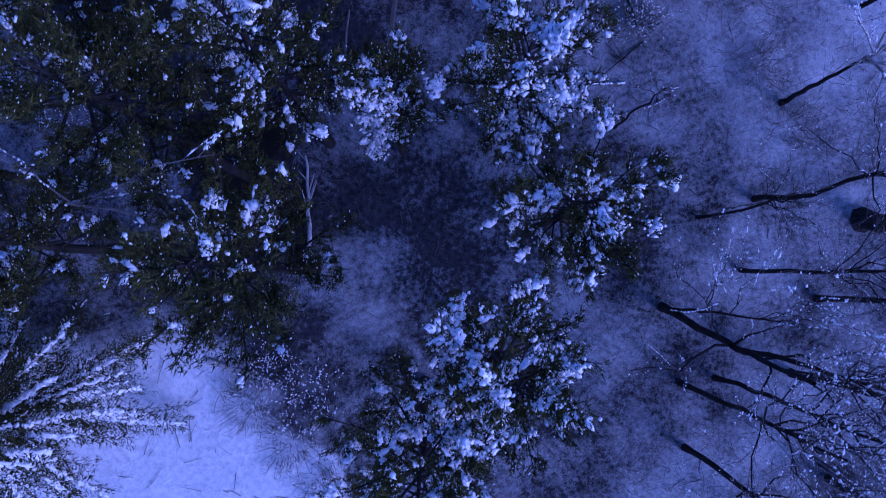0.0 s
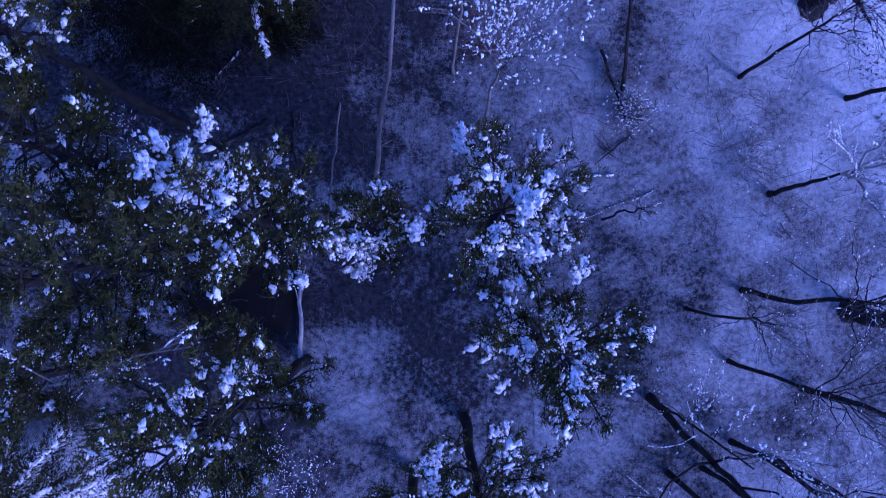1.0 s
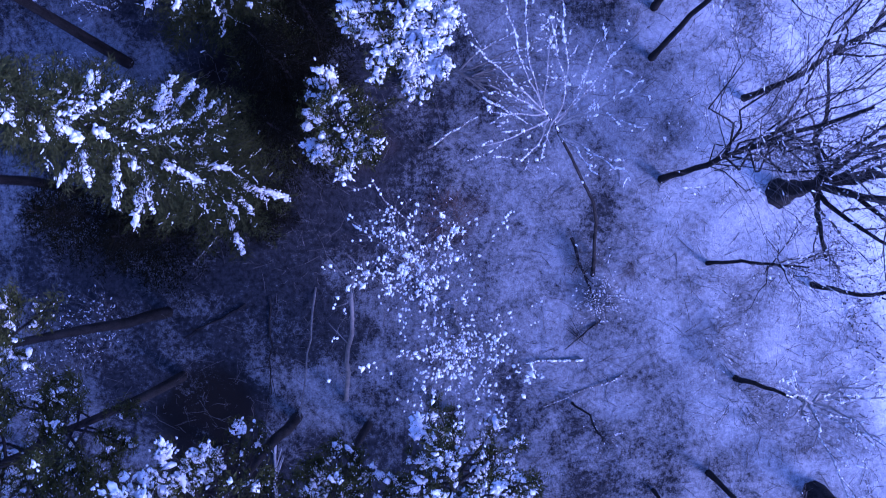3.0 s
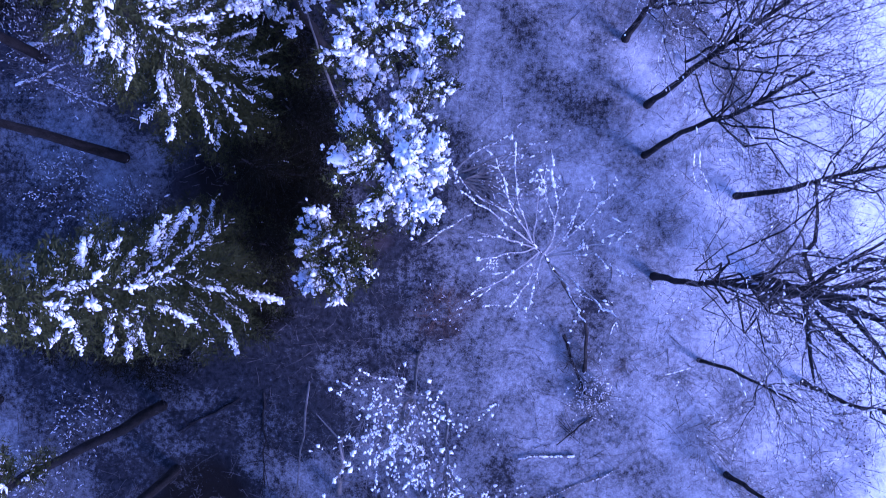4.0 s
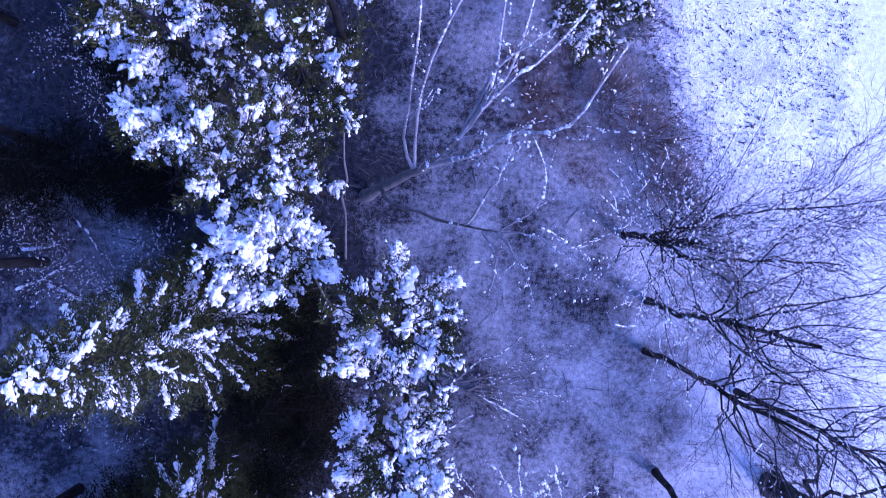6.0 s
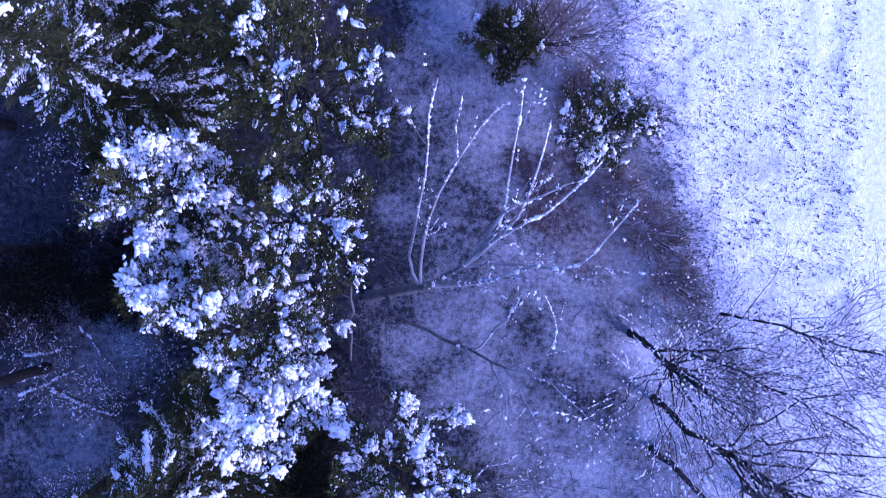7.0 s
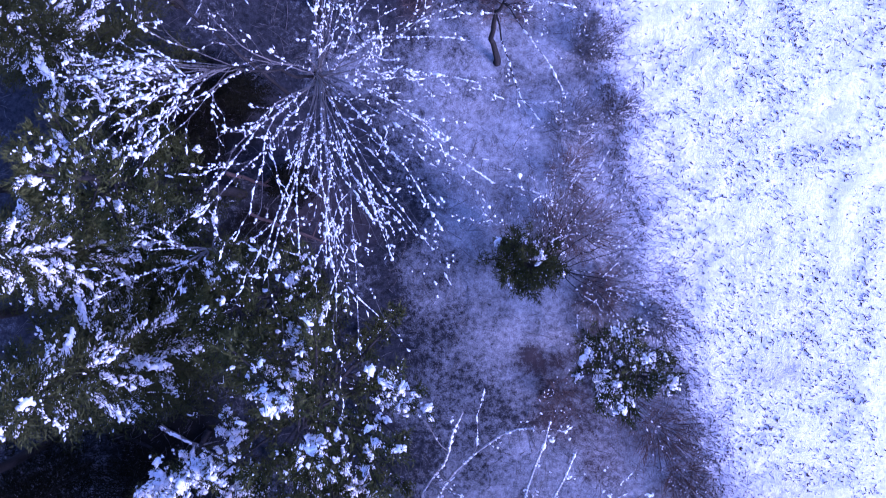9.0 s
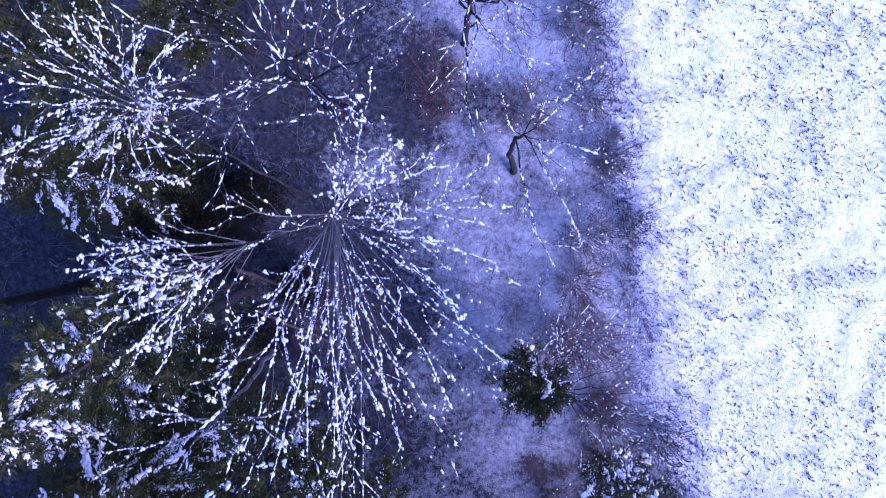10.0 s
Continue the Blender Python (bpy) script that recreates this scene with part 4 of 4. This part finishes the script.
# the great spreading tree: slender limbs sweeping up and out all round from one fork
rng = np.random.RandomState(340)
FAN_WEST = [(-3.6, -0.9, 13.5), (-3.7, -1.2, 13.5), (-3.6, -1.8, 14.0), (-2.1, -2.5, 15.3), (-3.0, -0.3, 13.2), (-1.6, -2.8, 14.6), (-2.9, -2.2, 14.2)]
FAN_ROUND = [(-0.4, -3.5, 14.0), (0.1, -4.0, 13.8), (0.4, -5.4, 13.8), (1.1, -4.9, 13.5), (1.6, -5.1, 13.0), (2.3, -7.0, 12.8), (1.8, -6.3, 12.8), (2.7, -3.8, 12.3), (3.0, -5.0, 12.0), (4.1, -4.9, 11.6),
             (4.3, -2.1, 11.2), (5.0, -0.7, 11.1), (5.4, -3.1, 11.0), (3.9, 0.3, 11.5), (4.3, 1.2, 12.5), (3.4, 1.5, 13.7), (2.7, 1.9, 13.7), (2.0, 1.4, 13.0), (1.7, 2.5, 12.5), (-1.2, 0.5, 12.5)]
fork, hub = np.array([0.5, 0.1, 8.0]), np.array([-1.1, -0.8, 12.8])
sweep = []
for tips, root, st, copies in ((FAN_WEST, hub, 1, 3), (FAN_ROUND, fork, 0, 2)):
    for tip in tips:
        for k in range(copies):
            end = np.array(tip) if k == 0 else root + (np.array(tip) - root) * rng.uniform(0.6, 0.95) + rng.normal(0, 0.65, 3) * np.array([1, 1, 0.5])
            arch = root + (end - root) * 0.5 + np.array([0, 0, 0.09 * np.linalg.norm(end - root)]) + rng.normal(0, 0.3, 3)
            sweep.append((st, rng.uniform(0.74, 1.0), [tuple(arch), tuple(end)]))
bare_tree(-3.0, 39.8, [[(0.1, 0.2, -0.1), (0.2, 0.1, 3.0), (0.4, 0.1, 6.0), tuple(fork)], [(0.4, 0.1, 6.5), (-0.2, -0.3, 10.0), tuple(hub)]], sweep,
          0.13, 0.9, 323, 2, limb=0.36, spread=0.42, upturn=0.0, dens={2: (4, 7), 1: (2, 3)}, dot=0.033, lined=0.7, twig=0.55, bark=GREY_BARK, trunk=BARK, label="wide leafless tree, its slender twigs lined with snow")
bare_tree(-5.25, 40.8, [[(0.6, -0.4, -0.1), (-0.6, 0.5, 5.0), (-1.5, 1.2, 8.5), (-1.9, 1.6, 10.5)]],
          [(0, 0.75 + 0.25 * rng.rand(), [(-1.9 + 0.9 * math.cos(a), 1.6 + 0.9 * math.sin(a), 11.7), (-2.0 + c * math.cos(a), 1.6 + c * math.sin(a), 12.4)]) for a, c in zip(np.arange(20) * 0.36 - 0.5, rng.uniform(1.2, 2.5, 20))],
          0.06, 1.1, 324, 2, limb=0.5, spread=0.42, upturn=0.0, dens={2: (8, 12), 1: (2, 3)}, dot=0.03, lined=0.85, twig=0.55, bark=GREY_BARK, trunk=BARK, label="leaning leafless tree with snow-lined limbs")
bare_tree(3.1, 42.0, [[(0.1, -0.2, -0.1), (-0.2, 0.3, 1.6), (-0.3, 0.7, 3.5), (-0.1, 0.8, 4.7)]],
          [(0, 1.0, [(0.7, -0.6, 6.0), (1.4, -2.0, 6.8)]), (0, 0.72, [(0.0, -0.6, 4.0), (0.4, -2.1, 5.0), (0.9, -3.2, 6.7)]), (0, 0.95, [(-0.6, 0.9, 5.2), (-1.1, 2.2, 6.2)]), (0, 1.0, [(0.1, 1.6, 6.0), (1.0, 1.7, 7.0)]),
           (0, 1.0, [(0.8, 0.5, 6.0), (2.0, 0.2, 6.5)]), (0, 1.0, [(0.5, 1.2, 6.0), (1.6, 2.6, 7.0)]), (0, 1.0, [(0.3, 0.2, 6.0), (1.0, -0.4, 7.2)])],
          0.13, 0.7, 325, 2, dens=SPARSE, lined=0.9, dot=0.03, limb=0.5, twig=0.6, upturn=0.0, label="small gnarled bare tree with snow on its limbs", bark=BARK)
bare_tree(4.7, 34.1, [[(-0.0, -0.1, -0.1), (0.2, -0.0, 1.8), (0.8, -0.0, 3.2)]],
          [(0, 1.00, [(2.3, 0.0, 5.0), (3.6, 0.4, 6.0)]), (0, 1.00, [(2.1, -0.6, 5.0), (3.3, -1.2, 6.0)]), (0, 0.90, [(1.4, -0.4, 5.0), (2.1, -1.4, 6.0)]), (0, 0.50, [(0.4, 1.2, 4.0), (1.1, 2.6, 6.0)]), (0, 0.50, [(0.3, 1.4, 4.0), (0.5, 2.4, 6.0)]), (0, 0.40, [(-0.1, 1.2, 4.0), (-0.5, 2.4, 6.0)]), (0, 0.70, [(1.1, 0.6, 4.5), (1.8, 1.1, 6.0)]), (0, 1.00, [(1.6, -0.3, 5.0), (2.6, -0.5, 6.0)]), (0, 0.80, [(1.3, 0.4, 4.5), (2.4, 0.9, 6.0)]), (0, 0.40, [(-0.9, 1.0, 4.0), (-1.8, 1.7, 6.0)]), (0, 0.60, [(0.5, 0.8, 4.5), (1.8, 1.8, 6.0)]), (0, 0.90, [(1.1, -0.7, 4.5), (1.4, -1.8, 6.0)]), (0, 0.95, [(1.9, -0.2, 5.0), (3.1, -0.1, 6.2)]), (0, 0.50, [(0.1, 1.5, 4.0), (-0.0, 2.8, 6.0)])],
          0.1, 0.3, 326, 2, limb=0.45, spread=0.45, upturn=0.0, dens={2: (8, 11), 1: (3, 5)}, label="leaning many-twigged bare tree at the field edge")
bare_tree(-3.9, 35.2, [[(-1.7, -0.9, -0.1), (-1.1, -0.7, 6.0), (-0.5, -0.2, 11.5)]],
          [(0, 1.00, [(-1.1, -0.6, 11.8), (-2.1, -0.8, 12.0), (-2.9, -1.0, 12.0)]), (0, 1.00, [(-1.1, -0.2, 11.8), (-1.5, 0.3, 12.2)]), (0, 1.00, [(-1.4, 0.0, 11.9), (-1.9, 0.1, 12.2)]), (0, 1.00, [(-0.1, -0.4, 11.8), (0.3, -0.7, 12.0)]), (0, 0.98, [(0.3, -0.0, 11.8), (0.8, -0.2, 12.0), (1.4, -0.6, 12.0)]), (0, 0.98, [(-0.2, 0.2, 11.8), (-0.3, 0.7, 12.2)]), (0, 1.00, [(-1.0, -0.8, 11.8), (-1.0, -1.2, 12.0)]), (0, 1.00, [(-0.5, -0.5, 11.8), (-0.4, -0.7, 12.0)])],
          0.1, 0.9, 327, 2, limb=0.8, spread=0.6, upturn=0.0, dens={2: (3, 5), 1: (1, 3)}, dot=0.04, lined=1.0, bark=GREY_BARK, label="bare tree top with thick snow on knotted limbs")


# ---------- fallen and dead wood ----------
def fallen_log(a, b, r, bark, label, snow=True, seed=0, branches=7):
    rng = np.random.RandomState(seed)
    log = tagged(new("fallen_log"), label, "log", "fallen logs")
    a, b = np.array(a, float), np.array(b, float)
    log.location = a
    t = np.linspace(0, 1, 9)
    pts = (b - a) * t[:, None] + rng.normal(0, 0.012 * np.linalg.norm(b - a), (9, 3)) * np.array([1, 1, 0.2])
    rad = r * (1 - 0.55 * t)
    wood, sb = Buf(), Buf()
    tube(wood, pts, rad, 7)
    for i in range(branches):
        q = rng.uniform(0.3, 0.95)
        p0 = lerp(pts, q)
        d = (b - a) * 0.12 + rng.normal(0, 0.35, 3) * np.array([1, 1, 0.3]) + np.array([0, 0, 0.1])
        twig = Buf()
        tube(twig, [p0, p0 + d * 0.5, p0 + d], [r * 0.35, r * 0.25, r * 0.12], 4)
        part("branch", twig, bark, log)
    part("trunk", wood, bark, log)
    if snow:
        s = np.linspace(0.03, 0.97, int(8 + 7 * np.linalg.norm(b - a)))
        s = s[rng.rand(len(s)) < 0.8]
        p = np.stack([np.interp(s, t, pts[:, c]) for c in range(3)], -1)
        rr = np.interp(s, t, rad)
        lumps(sb, rng, p + np.array([0, 0, 1.0]) * (rr * 0.7)[:, None], rr * 0.85, 0.6, BALL1, np.tile(b - a, (len(s), 1)), rng.uniform(1.2, 2.2, len(s)))
        part("snow_load", sb, SNOW, log, "thin snow along the top", kind="stuff")


LOGS = [  # from, to, radius, kind
    ((7.3, 7.0, 0.1), (5.0, 6.9, 0.12), 0.07, 1), ((8.9, 6.4, 0.1), (5.7, 5.2, 0.1), 0.035, 1), ((1.2, 15.3, 0.2), (3.2, 16.5, 0.4), 0.06, 1),
    ((-5.0, 9.4, 0.1), (-4.9, 5.6, 0.15), 0.05, 0), ((-7.0, 11.8, 0.1), (-8.0, 10.7, 0.1), 0.05, 1), ((-5.9, 9.1, 0.1), (-8.4, 7.8, 0.1), 0.06, 0),
    ((-4.6, -0.1, 0.3), (-4.8, 4.2, 0.12), 0.1, 2), ((-7.7, 27.4, 0.1), (-8.8, 25.3, 0.3), 0.13, 0), ((-9.6, 27.6, 0.25), (-7.0, 26.2, 0.1), 0.1, 1), ((-13.0, 27.9, 0.1), (-9.8, 26.6, 0.1), 0.14, 0),
    ((-14.6, 23.0, 0.15), (-12.8, 23.2, 0.15), 0.1, 1), ((-13.6, 21.6, 0.1), (-11.2, 20.6, 0.2), 0.1, 1), ((-12.4, 24.2, 0.3), (-10.8, 22.0, 0.1), 0.07, 1), ((-14.8, 21.4, 0.1), (-12.2, 22.6, 0.2), 0.08, 1),
    ((6.8, 11.8, 0.3), (7.8, 9.2, 0.1), 0.07, 0), ((8.0, 8.6, 0.1), (6.6, 7.4, 0.1), 0.04, 0), ((-8.4, -3.5, 0.1), (-6.0, -4.3, 0.15), 0.12, 2), ((3.3, 17.3, 0.3), (5.2, 16.2, 0.2), 0.07, 1),
    ((-7.0, 37.4, 0.3), (-4.4, 36.6, 0.2), 0.08, 3), ((-6.2, 35.9, 0.2), (-3.0, 34.7, 0.2), 0.07, 3), ((-8.9, 47.4, 0.2), (-7.2, 46.0, 0.2), 0.1, 0), ((-6.7, 47.5, 0.3), (-7.8, 45.3, 0.2), 0.09, 0),
]
KINDS = [(BARK, "dark fallen log lying on the snowy forest floor", False), (GREY_BARK, "grey fallen trunk with a line of snow on top", True), (PALE_BARK, "pale fallen birch trunk on the snow", False), (BROWN, "rusty brown fallen branch lying in the undergrowth", False)]
for i, (a, b, r, k) in enumerate(LOGS):
    fallen_log(a, b, r, KINDS[k][0], KINDS[k][1], KINDS[k][2], 400 + i)


def dead_pole(foot, top, r, seed):
    rng = np.random.RandomState(seed)
    tree = tagged(new("dead_tree"), "thin leaning dead tree trunk with bare grey bark", "tree", "dead poles")
    tree.location = foot
    b = Buf()
    t = np.linspace(0, 1, 10)
    pts = (np.array(top, float) - np.array(foot, float)) * t[:, None] + rng.normal(0, 0.05, (10, 3)) * np.sin(math.pi * t)[:, None]
    tube(b, pts, r * (1 - 0.6 * t), 6)
    for q in rng.uniform(0.3, 1.0, 9):
        p0 = lerp(pts, q)
        d = rng.normal(0, 0.3, 3)
        twig = Buf()
        tube(twig, [p0, p0 + d * 0.6, p0 + d], [r * 0.25, r * 0.18, r * 0.08], 3)
        part("branch", twig, GREY_BARK, tree)
    part("trunk", b, GREY_BARK, tree)


dead_pole((-2.0, 5.4, -0.1), (-0.2, 10.7, 12.6), 0.11, 450)
dead_pole((-1.9, 22.6, -0.1), (-0.6, 26.4, 10.5), 0.065, 451)
dead_pole((-1.7, 19.4, -0.1), (-2.3, 22.6, 6.5), 0.07, 452)
dead_pole((-3.2, 9.9, -0.1), (-3.4, 5.2, 2.2), 0.05, 453)


# ---------- undergrowth ----------
def shrub(x, y, h, r, stems, mat, seed, snow=0.2, label=""):
    rng = np.random.RandomState(seed)
    bush = tagged(new("shrub"), label or "leafless brown shrub with thin upright stems", "shrub", "shrubs")
    bush.location = (x, y, 0)
    b, sb = Buf(), Buf()
    dots, axes = [], []
    for _ in range(stems):
        a, q = rng.uniform(0, 6.28), r * math.sqrt(rng.rand())
        p0 = np.array([math.cos(a) * q * 0.7, math.sin(a) * q * 0.7, -0.05])
        d = np.array([math.cos(a) * q * 0.6 + rng.normal(0, 0.15), math.sin(a) * q * 0.6 + rng.normal(0, 0.15), h * rng.uniform(0.5, 1.05)])
        p1, p2 = p0 + d * 0.5 + rng.normal(0, 0.06, 3), p0 + d
        tube(b, [p0, p1, p2], [0.012, 0.009, 0.004], 3)
        for _ in range(3):
            s = rng.uniform(0.3, 1)
            e0 = p0 + d * s
            e1 = e0 + rng.normal(0, 0.22, 3) + np.array([0, 0, 0.15])
            tube(b, [e0, (e0 + e1) / 2 + rng.normal(0, 0.02, 3), e1], [0.007, 0.005, 0.003], 3)
            for w in (1.0, 0.6, 0.25):
                if rng.rand() < snow * w:
                    dots.append(e0 + (e1 - e0) * w)
                    axes.append(e1 - e0)
    part("stemwork", b, mat, bush, kind="stuff")
    if dots:
        lumps(sb, rng, dots, rng.uniform(0.014, 0.03, len(dots)), 0.7, GRAIN, axes, rng.uniform(1.5, 3.5, len(dots)))
        part("snow_load", sb, SNOW, bush, "small tufts of snow", kind="stuff")


SHRUBS = [  # x, y, height, reach, stems, brown
    (10.0, 27.5, 1.8, 1.2, 150, 1), (8.6, 29.0, 1.7, 1.1, 140, 1), (10.9, 25.6, 1.6, 1.0, 120, 1), (7.4, 32.9, 1.8, 1.0, 120, 1), (6.6, 35.4, 2.0, 1.2, 140, 1), (6.0, 37.6, 1.9, 1.0, 110, 1),
    (6.1, 39.6, 1.6, 1.0, 110, 0), (6.9, 42.6, 1.8, 0.9, 120, 0), (5.9, 45.0, 1.6, 1.0, 110, 0), (5.4, 47.5, 1.6, 1.0, 110, 0), (8.0, 40.2, 1.2, 0.7, 80, 0), (7.9, 9.4, 0.9, 0.7, 90, 2),
    (2.0, 12.6, 1.0, 0.9, 70, 1), (12.6, 7.6, 1.0, 1.0, 40, 0), (13.6, 5.4, 1.0, 1.0, 40, 0), (5.9, 29.0, 1.4, 0.9, 70, 1), (5.2, 35.6, 2.2, 0.9, 100, 1), (9.8, 31.8, 1.4, 0.7, 80, 0),
    (11.2, 24.0, 1.5, 0.9, 80, 0), (7.4, 10.9, 1.0, 0.6, 50, 0), (-5.4, -6.6, 0.9, 1.1, 90, 2), (-6.8, -5.2, 0.8, 1.0, 80, 2), (-4.6, -4.6, 0.9, 1.0, 80, 2), (-5.9, -3.6, 0.8, 0.9, 70, 2), (-4.2, -8.2, 0.7, 0.8, 60, 2), (3.4, 44.2, 1.6, 1.1, 90, 1), (0.3, 44.6, 1.5, 1.2, 90, 1),
    (-13.6, 22.4, 1.2, 1.2, 110, 2), (-11.2, 28.9, 1.2, 1.2, 100, 2), (-12.6, 31.2, 1.2, 1.2, 100, 2), (-10.6, 33.2, 1.1, 1.1, 90, 2), (-9.4, 22.8, 1.1, 1.2, 100, 2), (-10.6, 37.2, 1.1, 1.1, 90, 2), (-11.8, 21.4, 1.1, 1.1, 100, 2), (-14.8, 24.2, 1.2, 1.1, 90, 2), (-12.6, 17.4, 1.3, 1.3, 110, 2), (-10.4, 16.6, 1.2, 1.2, 100, 2), (-13.6, 6.0, 1.1, 1.2, 90, 2), (-11.8, 8.2, 1.1, 1.1, 90, 2),
]
for i, (px, py, ph, pr, ps, br) in enumerate(SHRUBS):
    shrub(px, py, ph, pr, ps, BROWN if br == 1 else TWIG, 500 + i, (0.08, 0.05, 0.5)[br], ("leafless grey-brown shrub with thin stems", "leafless reddish brown shrub at the wood's edge", "low bare shrub heaped with snow")[br])


def scattered_stems():
    """Seedlings, dead grass and twigs all over the wood's floor."""
    rng = np.random.RandomState(7)
    b = Buf()
    n = 8500
    X, Y = rng.uniform(-17, 19, n * 2), rng.uniform(-11, 51, n * 2)
    keep = (X < field_edge(Y) + 0.5) & (Y > meadow_edge(X) - 0.5) & (lattice_noise(X, Y, 1.8, 31) > rng.uniform(0.1, 0.75, n * 2) - 0.2 * (X > 5))
    X, Y = X[keep][:n], Y[keep][:n]
    for x, y in zip(X, Y):
        h = rng.uniform(0.15, 0.7) if rng.rand() < 0.85 else rng.uniform(0.8, 1.8)
        p0 = np.array([x, y, -0.05])
        d = np.array([rng.normal(0, 0.35) * h, rng.normal(0, 0.35) * h, h])
        tube(b, [p0, p0 + d * 0.5 + rng.normal(0, 0.03, 3), p0 + d], [0.012, 0.009, 0.004], 3)
        if rng.rand() < 0.5:
            e = p0 + d * 0.5
            tube(b, [e, e + d * 0.2 + rng.normal(0, 0.12, 3), e + d * 0.3 + rng.normal(0, 0.25, 3)], [0.007, 0.005, 0.003], 3)
    # tall dry grass along the field's edge
    n = 7000
    Y = rng.uniform(14, 52, n)
    X = field_edge(Y) + rng.normal(0.1, 0.75, n)
    for x, y in zip(X, Y):
        h = rng.uniform(0.15, 0.55)
        p0 = np.array([x, y, -0.03])
        tube(b, [p0, p0 + np.array([rng.normal(0, 0.4) * h, rng.normal(0, 0.4) * h, h])], [0.011, 0.004], 3)
    n = 2600
    X, Y = rng.uniform(-17, 19, n), rng.uniform(-11, 51, n)
    for x, y in zip(X, Y):
        if x > field_edge(y):
            continue
        a, ln = rng.uniform(0, 6.28), rng.uniform(0.2, 1.1)
        p0, d = np.array([x, y, 0.05]), np.array([math.cos(a), math.sin(a), 0]) * ln
        tube(b, [p0, p0 + d * 0.5 + rng.normal(0, 0.04, 3) * np.array([1, 1, 0.3]), p0 + d], [0.016, 0.012, 0.005], 3)
    tagged(part("undergrowth", b, TWIG, None), "thin dry stems and fallen twigs in the snow", "undergrowth", kind="stuff")


scattered_stems()


# ---------- the field ----------
def stubble():
    rng = np.random.RandomState(8)
    b = Buf()
    n = 41000
    X, Y = rng.uniform(5, 24, n), rng.uniform(4, 54, n)
    keep = (X > field_edge(Y) - 0.3) & (X < 18.0 + 0.03 * np.abs(Y - 36) + rng.exponential(0.25, n)) & (lattice_noise(X, Y, 1.2, 41) > rng.uniform(0.0, 0.68, n))
    for x, y in zip(X[keep], Y[keep]):
        a, ln = rng.uniform(0, 6.28), rng.uniform(0.03, 0.15) * rng.uniform(0.5, 1.2)
        p0 = np.array([x, y, rng.uniform(-0.02, 0.03)])
        d = np.array([math.cos(a) * ln, math.sin(a) * ln, rng.uniform(0.01, 0.12)])
        w = rng.uniform(0.3, 1.05)
        tube(b, [p0, p0 + d], [0.03 * w, 0.02 * w], 3)
    tagged(part("stubble", b, STUBBLE, None), "cut straw stubble poking through the field's snow", "stubble", kind="stuff")


stubble()
